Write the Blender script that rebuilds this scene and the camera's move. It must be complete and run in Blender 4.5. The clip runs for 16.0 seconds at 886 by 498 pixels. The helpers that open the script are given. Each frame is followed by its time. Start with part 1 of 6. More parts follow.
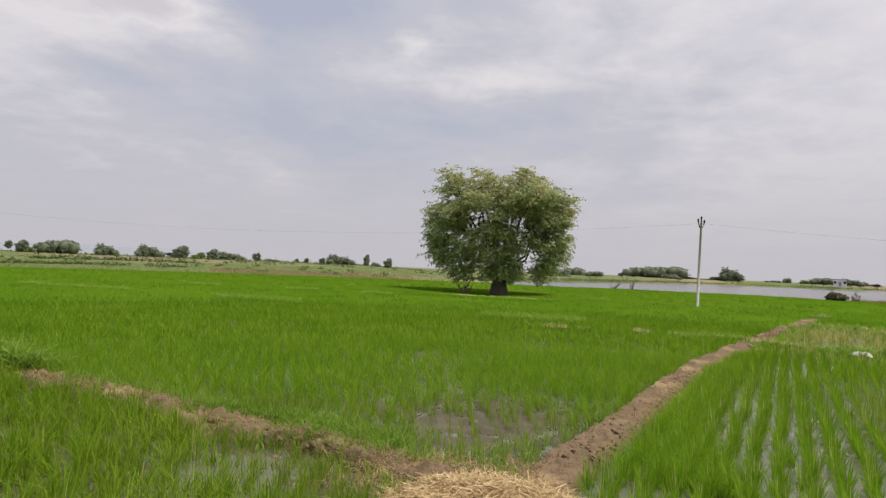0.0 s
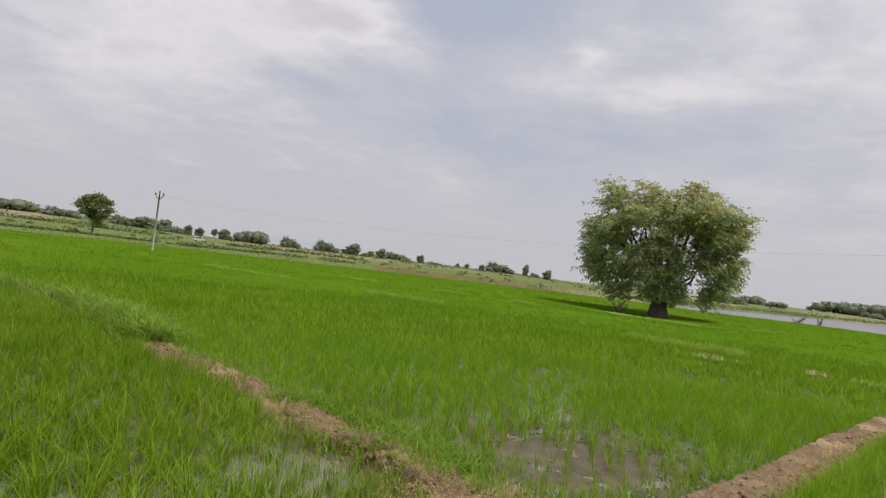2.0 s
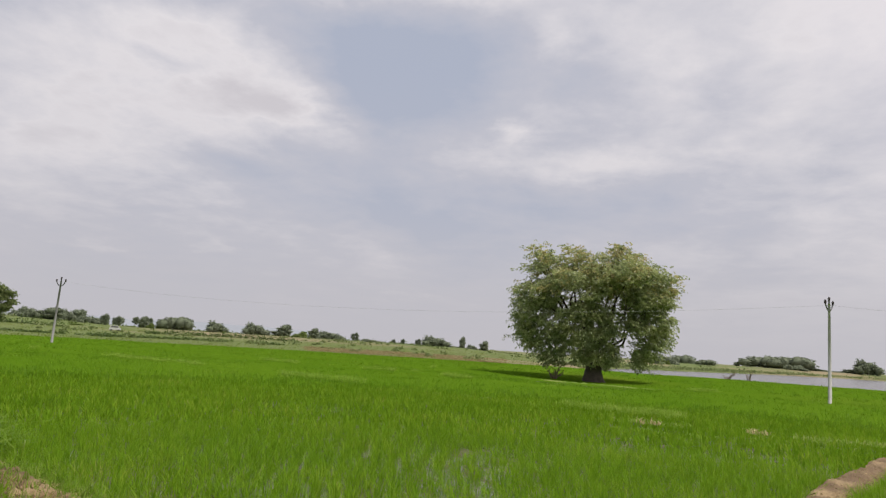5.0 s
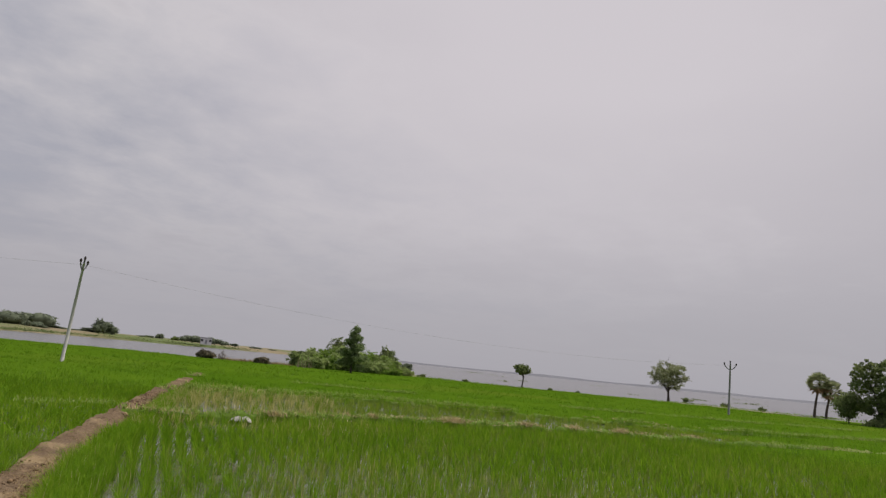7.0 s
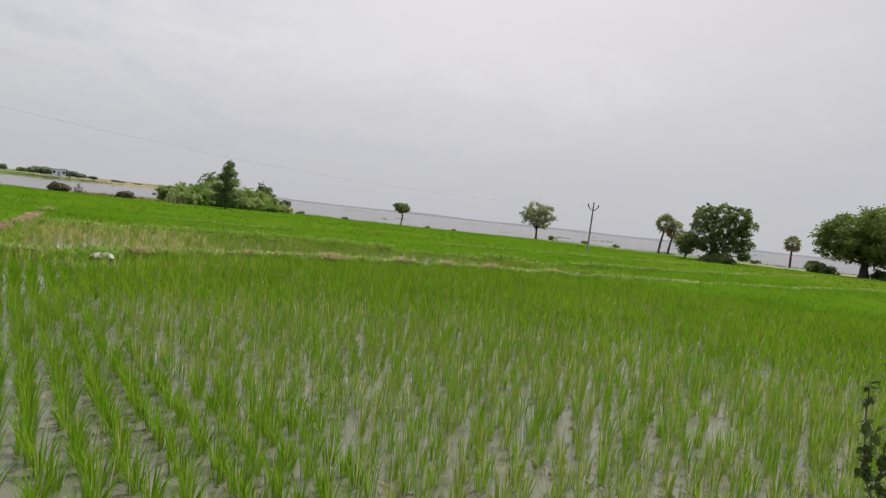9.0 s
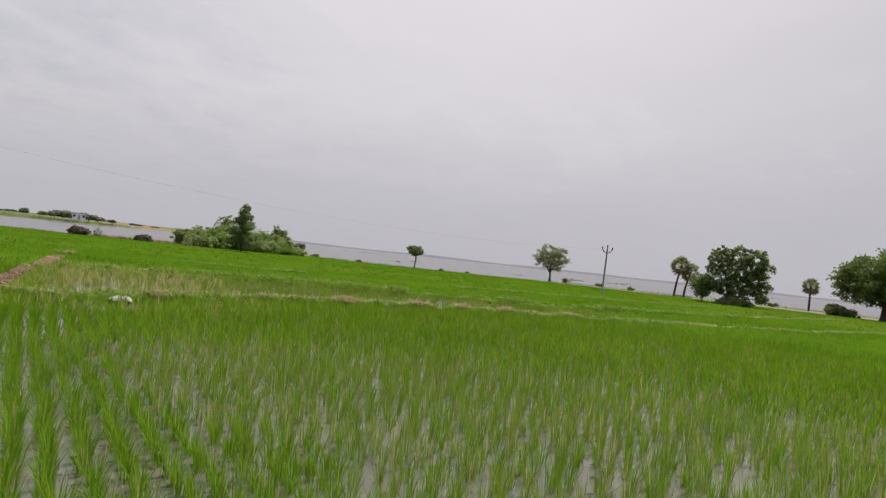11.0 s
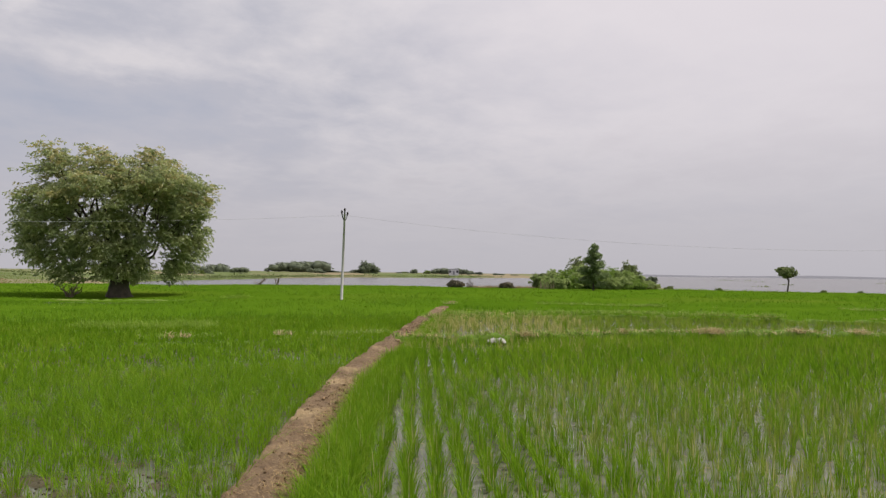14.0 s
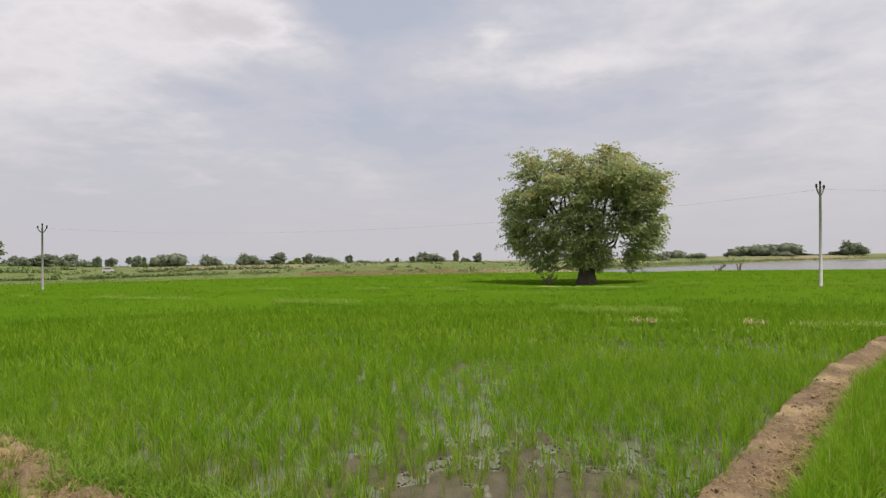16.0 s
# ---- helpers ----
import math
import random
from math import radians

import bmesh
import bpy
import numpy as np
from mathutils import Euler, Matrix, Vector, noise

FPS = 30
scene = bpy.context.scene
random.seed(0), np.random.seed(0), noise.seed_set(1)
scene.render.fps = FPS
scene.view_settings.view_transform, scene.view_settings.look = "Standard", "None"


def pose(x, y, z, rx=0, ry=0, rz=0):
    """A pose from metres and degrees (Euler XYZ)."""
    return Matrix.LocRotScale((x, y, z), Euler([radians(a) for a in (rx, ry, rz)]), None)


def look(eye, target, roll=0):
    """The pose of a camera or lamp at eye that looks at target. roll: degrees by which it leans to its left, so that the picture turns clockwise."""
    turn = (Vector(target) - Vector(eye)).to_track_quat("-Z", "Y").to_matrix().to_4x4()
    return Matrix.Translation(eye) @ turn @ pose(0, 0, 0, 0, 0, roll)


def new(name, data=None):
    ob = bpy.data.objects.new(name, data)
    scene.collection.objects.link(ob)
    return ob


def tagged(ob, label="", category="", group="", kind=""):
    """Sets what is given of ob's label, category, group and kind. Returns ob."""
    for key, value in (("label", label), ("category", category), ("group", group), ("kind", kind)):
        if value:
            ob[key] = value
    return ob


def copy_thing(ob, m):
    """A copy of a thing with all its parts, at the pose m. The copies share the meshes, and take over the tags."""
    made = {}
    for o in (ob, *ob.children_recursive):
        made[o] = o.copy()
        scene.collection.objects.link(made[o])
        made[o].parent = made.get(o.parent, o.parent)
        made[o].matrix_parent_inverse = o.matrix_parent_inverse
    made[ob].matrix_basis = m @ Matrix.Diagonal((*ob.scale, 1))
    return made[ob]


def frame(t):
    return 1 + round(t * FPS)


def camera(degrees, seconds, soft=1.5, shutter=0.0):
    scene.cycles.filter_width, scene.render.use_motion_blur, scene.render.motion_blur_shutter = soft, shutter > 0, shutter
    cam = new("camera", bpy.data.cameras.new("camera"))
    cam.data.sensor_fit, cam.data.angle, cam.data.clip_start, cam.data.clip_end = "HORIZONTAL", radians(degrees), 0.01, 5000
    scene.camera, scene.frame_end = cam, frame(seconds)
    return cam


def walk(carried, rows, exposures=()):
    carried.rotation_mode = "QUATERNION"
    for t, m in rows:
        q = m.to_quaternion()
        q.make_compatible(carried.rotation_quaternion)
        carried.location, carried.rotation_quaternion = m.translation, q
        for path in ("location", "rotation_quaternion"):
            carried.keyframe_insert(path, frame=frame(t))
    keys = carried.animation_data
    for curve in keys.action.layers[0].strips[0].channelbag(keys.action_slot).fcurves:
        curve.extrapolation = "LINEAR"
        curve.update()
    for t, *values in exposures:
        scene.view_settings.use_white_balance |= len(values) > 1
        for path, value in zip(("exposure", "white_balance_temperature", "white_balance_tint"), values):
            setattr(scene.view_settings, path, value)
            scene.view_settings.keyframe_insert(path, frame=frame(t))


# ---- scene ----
cam = camera(70.69, 16.0, soft=1.3)
PATH = [
    (0, pose(0.01, 0.00, 2.10, 91.81, -2.29, -0.47)),
    (0.5, pose(0.25, 0.19, 2.07, 91.60, -3.63, 1.13)),
    (1, pose(0.43, 0.42, 2.07, 90.89, -5.84, 8.31)),
    (1.5, pose(0.62, 0.63, 2.09, 89.46, -6.47, 14.79)),
    (2, pose(0.70, 0.90, 2.09, 91.56, -6.82, 14.23)),
    (2.5, pose(0.85, 1.23, 2.11, 92.43, -7.23, 17.29)),
    (3, pose(0.97, 1.59, 2.10, 92.17, -6.02, 15.92)),
    (5.5, pose(1.03, 2.70, 2.03, 99.82, -2.26, 3.51)),
    (6, pose(1.13, 2.84, 2.09, 99.47, -3.87, -11.96)),
    (6.5, pose(1.22, 3.07, 2.08, 99.98, -2.87, -36.62)),
    (7, pose(1.28, 3.25, 2.07, 100.61, -5.55, -53.69)),
    (7.5, pose(1.43, 3.32, 2.05, 93.29, -5.06, -58.13)),
    (8, pose(1.52, 3.37, 2.07, 86.79, -3.78, -61.41)),
    (8.5, pose(1.51, 3.33, 2.07, 86.44, -4.58, -64.03)),
    (9, pose(1.51, 3.34, 2.06, 87.04, -6.27, -64.61)),
    (9.2, pose(1.49, 3.31, 2.05, 88.43, -6.40, -65.22)),
    (11.5, pose(1.44, 3.39, 2.08, 92.31, -6.59, -61.39)),
    (12, pose(1.36, 3.36, 2.06, 91.67, -3.85, -48.59)),
    (12.5, pose(1.31, 3.28, 2.06, 91.39, -2.54, -39.91)),
    (13, pose(1.26, 3.23, 2.07, 92.40, -2.09, -37.35)),
    (13.5, pose(1.24, 3.22, 2.07, 92.72, -1.06, -35.46)),
    (14, pose(1.23, 3.28, 2.06, 92.23, -0.64, -32.04)),
    (14.5, pose(1.20, 3.28, 2.06, 92.13, -0.40, -27.05)),
    (15, pose(1.18, 3.36, 2.05, 90.99, -0.02, -18.02)),
    (15.5, pose(1.09, 3.22, 2.06, 90.72, 0.53, -5.49)),
    (16, pose(1.04, 3.23, 2.06, 91.16, 1.04, 8.04)),
]
EXPOSURES = [(0, 0.0, 6500, 12), (1.0, 0.02, 6500, 11), (1.5, 0.12, 6500, 11), (2.0, 0.0, 6500, 11), (3.0, 0.0, 6500, 11), (5.5, -0.08, 6500, 12), (6.0, -0.17, 6480, 12),
             (6.5, -0.34, 6450, 13), (7.0, -0.46, 6450, 13), (7.5, -0.44, 6450, 13), (8.0, -0.1, 6450, 11), (8.5, -0.03, 6400, 8), (9.2, 0.0, 6400, 8),
             (11.5, -0.15, 6450, 12), (12.5, -0.16, 6500, 13), (14.0, -0.12, 6500, 13), (14.5, -0.08, 6500, 13), (15.0, 0.0, 6500, 12), (15.5, 0.08, 6550, 11), (16.0, 0.07, 6550, 11)]
walk(cam, PATH, EXPOSURES)

# ---- world, sun ----
SUN_EL, SUN_AZ = 63.0, 112.0            # degrees: height, and turn from +y towards +x
sun_way = Vector((math.sin(radians(SUN_AZ)) * math.cos(radians(SUN_EL)),
                  math.cos(radians(SUN_AZ)) * math.cos(radians(SUN_EL)), math.sin(radians(SUN_EL))))


def nodes_of(tree):
    tree.nodes.clear()

    def add(kind, sockets=None, operation=None, data_type=None):
        n = tree.nodes.new(kind)
        if operation:
            n.operation = operation
        if data_type:
            n.data_type = data_type
        for key, value in (sockets or {}).items():
            socket = n.inputs[key]
            if isinstance(value, bpy.types.NodeSocket):
                tree.links.new(value, socket)
            else:
                socket.default_value = value
        return n
    return add


def ramp(add, fac, stops, interpolation="LINEAR"):
    r = add("ShaderNodeValToRGB", {"Fac": fac})
    r.color_ramp.interpolation = interpolation
    els = r.color_ramp.elements
    while len(els) < len(stops):
        els.new(0.5)
    for e, (pos, col) in zip(els, stops):
        e.position = pos
        e.color = (*col, 1) if len(col) == 3 else col
    return r.outputs["Color"]


def grey(v):
    return (v, v, v)


world = bpy.data.worlds.new("overcast_sky")
scene.world = world
world.use_nodes = True
add = nodes_of(world.node_tree)
sky = add("ShaderNodeTexSky")
sky.sky_type, sky.sun_disc, sky.dust_density = "NISHITA", False, 3.0
sky.sun_elevation, sky.sun_rotation = radians(SUN_EL), radians(SUN_AZ)
coord = add("ShaderNodeTexCoord").outputs["Generated"]
sep = add("ShaderNodeSeparateXYZ", {0: coord})
height = add("ShaderNodeMath", {0: sep.outputs["Z"], 1: 0.0}, operation="MAXIMUM").outputs[0]
depth = add("ShaderNodeMath", {0: height, 1: 0.16}, operation="ADD").outputs[0]
px_ = add("ShaderNodeMath", {0: sep.outputs["X"], 1: depth}, operation="DIVIDE").outputs[0]
py_ = add("ShaderNodeMath", {0: sep.outputs["Y"], 1: depth}, operation="DIVIDE").outputs[0]
plane = add("ShaderNodeCombineXYZ", {0: px_, 1: py_, 2: 0.37}).outputs[0]
big = add("ShaderNodeTexNoise", {"Vector": plane, "Scale": 0.85, "Detail": 7.0, "Roughness": 0.52, "Distortion": 0.35}).outputs["Fac"]
small = add("ShaderNodeTexNoise", {"Vector": plane, "Scale": 4.2, "Detail": 6.0, "Roughness": 0.58, "Distortion": 0.2}).outputs["Fac"]
side = add("ShaderNodeVectorMath", {0: coord, 1: (0.80, -0.35, 0.0)}, operation="DOT_PRODUCT").outputs["Value"]
cover = add("ShaderNodeMath", {0: side, 1: 0.20, 2: 0.315}, operation="MULTIPLY_ADD").outputs[0]
cloud = add("ShaderNodeMath", {0: big, 1: 0.55, 2: cover}, operation="MULTIPLY_ADD").outputs[0]
cloud = add("ShaderNodeMath", {0: small, 1: 0.26, 2: cloud}, operation="MULTIPLY_ADD").outputs[0]
# banks, wisps and gaps of the cloud cover: turn to the left of +y, height, half-widths in degrees, and how much thicker (or thinner) it is
CLOUDS = [(40, 18, 14, 6.5, 0.25), (26, 20.3, 5.5, 2.2, 0.17), (33, 25, 6, 2.2, 0.14), (43, 12, 8, 3, 0.06), (47, 8, 12, 4, 0.12), (33, 21.8, 3, 0.9, -0.08), (13, 24, 8, 4.5, -0.17), (18, 27.5, 4, 2.5, -0.08),
          (3.3, 19.5, 1.8, 0.9, 0.11), (-5, 16.9, 13, 1.5, 0.10), (0, 27.5, 3, 1.5, 0.09), (10, 31.5, 12, 2, 0.12), (23, 29.5, 4, 1.6, 0.10), (-5, 24, 5, 2.5, -0.07), (12, 12, 12, 3, -0.05),
          (12.4, 3.9, 1.5, 0.5, 0.09), (47.7, 5.6, 1.5, 0.5, 0.09), (39, 5.7, 1.5, 0.5, 0.09), (30, 7.2, 1.5, 0.6, 0.09), (-49, 30, 4, 1.4, 0.16), (-62, 21.5, 4, 1.4, 0.14), (-76, 23, 6, 1.2, 0.10)]
turn_x = add("ShaderNodeMath", {0: sep.outputs["X"], 1: -57.3}, operation="MULTIPLY").outputs[0]
turn_y = add("ShaderNodeMath", {0: sep.outputs["Y"], 1: 57.3}, operation="MULTIPLY").outputs[0]
turn_ = add("ShaderNodeMath", {0: turn_x, 1: turn_y}, operation="ARCTAN2").outputs[0]
rise_ = add("ShaderNodeMath", {0: sep.outputs["Z"]}, operation="ARCSINE").outputs[0]
where = add("ShaderNodeCombineXYZ", {0: turn_, 1: rise_, 2: 0.0}).outputs[0]
where = add("ShaderNodeVectorMath", {0: where, 1: (57.3, 57.3, 0.0)}, operation="MULTIPLY").outputs[0]
drift = add("ShaderNodeTexNoise", {"Vector": plane, "Scale": 2.6, "Detail": 5.0, "Roughness": 0.62}).outputs["Color"]
drift = add("ShaderNodeVectorMath", {0: drift, 1: (0.5, 0.5, 0.5)}, operation="SUBTRACT").outputs[0]
drift = add("ShaderNodeVectorMath", {0: drift, 1: (13.0, 6.0, 0.0)}, operation="MULTIPLY").outputs[0]
where = add("ShaderNodeVectorMath", {0: where, 1: drift}, operation="ADD").outputs[0]
for at_, up_, wide_, tall_, more_ in CLOUDS:
    gap_ = add("ShaderNodeVectorMath", {0: where, 1: (at_, up_, 0.0)}, operation="SUBTRACT").outputs[0]
    gap_ = add("ShaderNodeVectorMath", {0: gap_, 1: (1 / wide_, 1 / tall_, 0.0)}, operation="MULTIPLY").outputs[0]
    gap_ = add("ShaderNodeVectorMath", {0: gap_, 1: gap_}, operation="DOT_PRODUCT").outputs["Value"]
    gap_ = add("ShaderNodeMath", {0: 0.42, 1: gap_}, operation="POWER").outputs[0]
    cloud = add("ShaderNodeMath", {0: gap_, 1: more_, 2: cloud}, operation="MULTIPLY_ADD").outputs[0]
glow = add("ShaderNodeVectorMath", {0: coord, 1: (0.742, 0.346, 0.574)}, operation="DOT_PRODUCT").outputs["Value"]
glow = add("ShaderNodeMapRange", {0: glow, 1: 0.76, 2: 0.99, 3: 0.0, 4: 1.0}).outputs[0]
veil = ramp(add, cloud, [(0.52, (0.45, 0.495, 0.60)), (0.66, (0.57, 0.58, 0.645)), (0.79, (0.82, 0.795, 0.81)), (0.88, (0.675, 0.65, 0.675)), (1.0, (0.63, 0.605, 0.635))])
veil = add("ShaderNodeMix", {0: glow, 6: veil, 7: (0.89, 0.845, 0.87, 1)}, data_type="RGBA").outputs[2]
low = ramp(add, height, [(0.0, grey(1.0)), (0.08, grey(0.85)), (0.22, grey(0.25)), (0.42, grey(0.0))])
hazed = add("ShaderNodeMix", {0: low, 6: veil, 7: (0.57, 0.56, 0.595, 1)}, data_type="RGBA")
back = add("ShaderNodeBackground", {"Color": hazed.outputs[2], "Strength": 1.0})
clear = add("ShaderNodeBackground", {"Color": sky.outputs[0], "Strength": 0.05})
both = add("ShaderNodeMixShader", {0: 0.93, 1: clear.outputs[0], 2: back.outputs[0]})
add("ShaderNodeOutputWorld", {"Surface": both.outputs[0]})

sun = new("sun", bpy.data.lights.new("sun", "SUN"))
sun.data.energy, sun.data.angle, sun.data.color = 4.0, radians(13), (1.0, 0.95, 0.87)
sun.matrix_world = look(sun_way * 50, (0, 0, 0))

# ---- materials ----
def surface(name, dark, light, scale=6.0, rough=0.85, bump=0.3, bump_scale=40.0, fine=0.35, spec=0.3, accent=None, accent_cut=0.62, per="none"):
    """A rough surface with two scales of colour variation and a fine relief."""
    m = bpy.data.materials.new(name)
    m.use_nodes = True
    add = nodes_of(m.node_tree)
    at = add("ShaderNodeTexCoord").outputs["Object"]
    a = add("ShaderNodeTexNoise", {"Vector": at, "Scale": scale, "Detail": 6.0, "Roughness": 0.6}).outputs["Fac"]
    b = add("ShaderNodeTexNoise", {"Vector": at, "Scale": bump_scale, "Detail": 4.0, "Roughness": 0.65}).outputs["Fac"]
    fac = add("ShaderNodeMix", {0: fine, 2: a, 3: b}).outputs[0]
    if per != "none":
        rnd = add("ShaderNodeNewGeometry").outputs["Random Per Island"] if per == "island" else add("ShaderNodeObjectInfo").outputs["Random"]
        fac = add("ShaderNodeMix", {0: 0.45, 2: fac, 3: rnd}).outputs[0]
    col = ramp(add, fac, [(0.30, dark), (0.70, light)])
    if accent:
        big = add("ShaderNodeTexNoise", {"Vector": at, "Scale": scale * 0.23, "Detail": 3.0}).outputs["Fac"]
        cut = ramp(add, big, [(accent_cut - 0.06, grey(0)), (accent_cut + 0.06, grey(1))])
        mix = add("ShaderNodeMix", data_type="RGBA")
        m.node_tree.links.new(cut, mix.inputs[0])
        m.node_tree.links.new(col, mix.inputs[6])
        mix.inputs[7].default_value = (*accent, 1)
        col = mix.outputs[2]
    hump = add("ShaderNodeBump", {"Strength": bump, "Distance": 0.02, "Height": b})
    p = add("ShaderNodeBsdfPrincipled", {"Base Color": col, "Roughness": rough, "Specular IOR Level": spec, "Normal": hump.outputs[0]})
    add("ShaderNodeOutputMaterial", {"Surface": p.outputs[0]})
    return m


def foliage(name, stops, through_light=0.35, rough=0.5, patch=0.25, patch_scale=0.5, spec=0.12):
    """Leaves: colour by leaf and by patch, with light coming through."""
    m = bpy.data.materials.new(name)
    m.use_nodes = True
    add = nodes_of(m.node_tree)
    at = add("ShaderNodeTexCoord").outputs["Object"]
    rnd = add("ShaderNodeNewGeometry").outputs["Random Per Island"]
    n = add("ShaderNodeTexNoise", {"Vector": at, "Scale": patch_scale, "Detail": 4.0, "Roughness": 0.6}).outputs["Fac"]
    n = add("ShaderNodeMapRange", {0: n, 1: 0.3, 2: 0.7, 3: 0.0, 4: 1.0}).outputs[0]
    fac = add("ShaderNodeMix", {0: patch, 2: rnd, 3: n}).outputs[0]
    col = ramp(add, fac, stops)
    p = add("ShaderNodeBsdfPrincipled", {"Base Color": col, "Roughness": rough, "Specular IOR Level": spec})
    t = add("ShaderNodeBsdfTranslucent", {"Color": col})
    s = add("ShaderNodeMixShader", {0: through_light, 1: p.outputs[0], 2: t.outputs[0]})
    add("ShaderNodeOutputMaterial", {"Surface": s.outputs[0]})
    return m


def water(name, colour, rough=0.04, wave=0.02, wave_scale=2.0, stretch=(1, 1, 1)):
    m = bpy.data.materials.new(name)
    m.use_nodes = True
    add = nodes_of(m.node_tree)
    at = add("ShaderNodeTexCoord").outputs["Object"]
    at = add("ShaderNodeMapping", {"Vector": at, "Scale": stretch}).outputs[0]
    w = add("ShaderNodeTexNoise", {"Vector": at, "Scale": wave_scale, "Detail": 5.0, "Roughness": 0.6}).outputs["Fac"]
    tone = add("ShaderNodeTexNoise", {"Vector": at, "Scale": wave_scale * 0.12, "Detail": 3.0}).outputs["Fac"]
    col = ramp(add, tone, [(0.3, [c * 0.85 for c in colour]), (0.7, [c * 1.15 for c in colour])])
    hump = add("ShaderNodeBump", {"Strength": wave, "Distance": 0.1, "Height": w})
    p = add("ShaderNodeBsdfPrincipled", {"Base Color": col, "Roughness": rough, "IOR": 1.33, "Specular IOR Level": 0.5, "Normal": hump.outputs[0]})
    add("ShaderNodeOutputMaterial", {"Surface": p.outputs[0]})
    return m


M_GROUND = surface("dry_scrub_ground", (0.075, 0.115, 0.022), (0.135, 0.16, 0.042), scale=0.06, bump_scale=0.9, fine=0.45, bump=0.5, accent=(0.22, 0.180, 0.098), accent_cut=0.54)
M_MUD = surface("wet_mud", (0.043, 0.036, 0.019), (0.130, 0.108, 0.062), scale=2.6, bump_scale=30, rough=0.5, spec=0.3, bump=0.5)
M_SACK = surface("dirty_white_plastic", (0.22, 0.20, 0.16), (0.56, 0.54, 0.48), scale=9, bump_scale=30, bump=0.3, rough=0.5)
M_SOD = surface("grassy_earth", (0.075, 0.14, 0.012), (0.15, 0.23, 0.03), scale=1.2, bump_scale=20, bump=0.8, rough=0.95, accent=(0.19, 0.23, 0.055), accent_cut=0.6)
M_DIRT = surface("bund_dirt", (0.068, 0.042, 0.023), (0.258, 0.180, 0.104), scale=4.0, bump_scale=34, fine=0.6, bump=1.0, rough=0.95, accent=(0.30, 0.22, 0.12), accent_cut=0.6)
M_CLOD = surface("dirt_clods", (0.095, 0.060, 0.033), (0.28, 0.185, 0.105), scale=5, bump_scale=40, bump=0.6, rough=0.95, per="island")
M_CANOPY = surface("far_rice", (0.054, 0.120, 0.005), (0.088, 0.160, 0.010), scale=0.10, bump_scale=5.0, fine=0.35, bump=0.6, rough=0.8, accent=(0.10, 0.15, 0.014), accent_cut=0.6, spec=0.0)
M_RICE = foliage("rice_leaf", [(0.0, (0.105, 0.222, 0.008)), (0.35, (0.152, 0.30, 0.012)), (0.75, (0.222, 0.37, 0.020)), (0.94, (0.33, 0.41, 0.05)), (1.0, (0.46, 0.42, 0.15))], 0.5, patch=0.3, patch_scale=0.35, spec=0.07)
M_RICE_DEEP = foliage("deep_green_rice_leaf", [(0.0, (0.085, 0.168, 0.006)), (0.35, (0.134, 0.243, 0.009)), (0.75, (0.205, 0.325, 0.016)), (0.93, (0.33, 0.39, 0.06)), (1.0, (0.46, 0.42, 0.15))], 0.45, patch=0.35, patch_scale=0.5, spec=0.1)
# darker rice leaf for far tufts: colour replaces the self-shadow they lack
M_RICE_FAR_SHADED = foliage("shaded_far_rice_leaf", [(0.0, (0.095, 0.205, 0.008)), (0.5, (0.135, 0.26, 0.012)), (0.9, (0.185, 0.30, 0.02)), (1.0, (0.26, 0.30, 0.06))], 0.4, patch=0.6, patch_scale=0.12)
M_WEED = foliage("bund_grass", [(0.0, (0.11, 0.22, 0.016)), (0.6, (0.20, 0.32, 0.035)), (1.0, (0.34, 0.40, 0.11))], 0.45, spec=0.07)
M_WEED_PALE = foliage("pale_bund_grass", [(0.0, (0.17, 0.29, 0.03)), (0.6, (0.27, 0.38, 0.065)), (1.0, (0.42, 0.46, 0.16))], 0.45)
M_RIDGE = foliage("field_edge_grass", [(0.0, (0.22, 0.36, 0.03)), (0.6, (0.28, 0.42, 0.055)), (1.0, (0.38, 0.48, 0.11))], 0.55, patch=0.3)
M_DRY_FAR = foliage("dry_meadow_grass", [(0.0, (0.135, 0.20, 0.030)), (0.5, (0.165, 0.225, 0.036)), (0.8, (0.215, 0.225, 0.06)), (1.0, (0.31, 0.26, 0.12))], 0.5, patch=0.8, patch_scale=0.04)
M_TAWNY = foliage("tawny_stubble", [(0.0, (0.26, 0.20, 0.10)), (0.6, (0.36, 0.28, 0.15)), (1.0, (0.46, 0.37, 0.21))], 0.5, patch=0.4, patch_scale=0.05)
M_HEDGE = foliage("hedge_leaves", [(0.0, (0.08, 0.125, 0.04)), (0.6, (0.12, 0.175, 0.055)), (1.0, (0.19, 0.235, 0.09))], 0.4, patch=0.5, patch_scale=0.2)
M_DRYGRASS = foliage("dry_grass", [(0.0, (0.16, 0.10, 0.045)), (0.6, (0.36, 0.25, 0.12)), (1.0, (0.56, 0.43, 0.22))], 0.2, rough=0.7)
M_STRAW = foliage("straw", [(0.0, (0.26, 0.165, 0.07)), (0.5, (0.48, 0.345, 0.17)), (1.0, (0.70, 0.56, 0.33))], 0.2, rough=0.55)
M_STRAW_OLD = foliage("old_straw", [(0.0, (0.24, 0.17, 0.075)), (0.5, (0.50, 0.40, 0.20)), (1.0, (0.70, 0.60, 0.36))], 0.3, rough=0.6)
M_SCRUB = foliage("scrub_leaves", [(0.0, (0.15, 0.20, 0.075)), (0.6, (0.22, 0.27, 0.105)), (1.0, (0.30, 0.32, 0.15))], 0.4, patch=0.5, patch_scale=0.1)
M_WATER = water("paddy_water", (0.145, 0.145, 0.105), rough=0.03, wave=0.014, wave_scale=6.0)
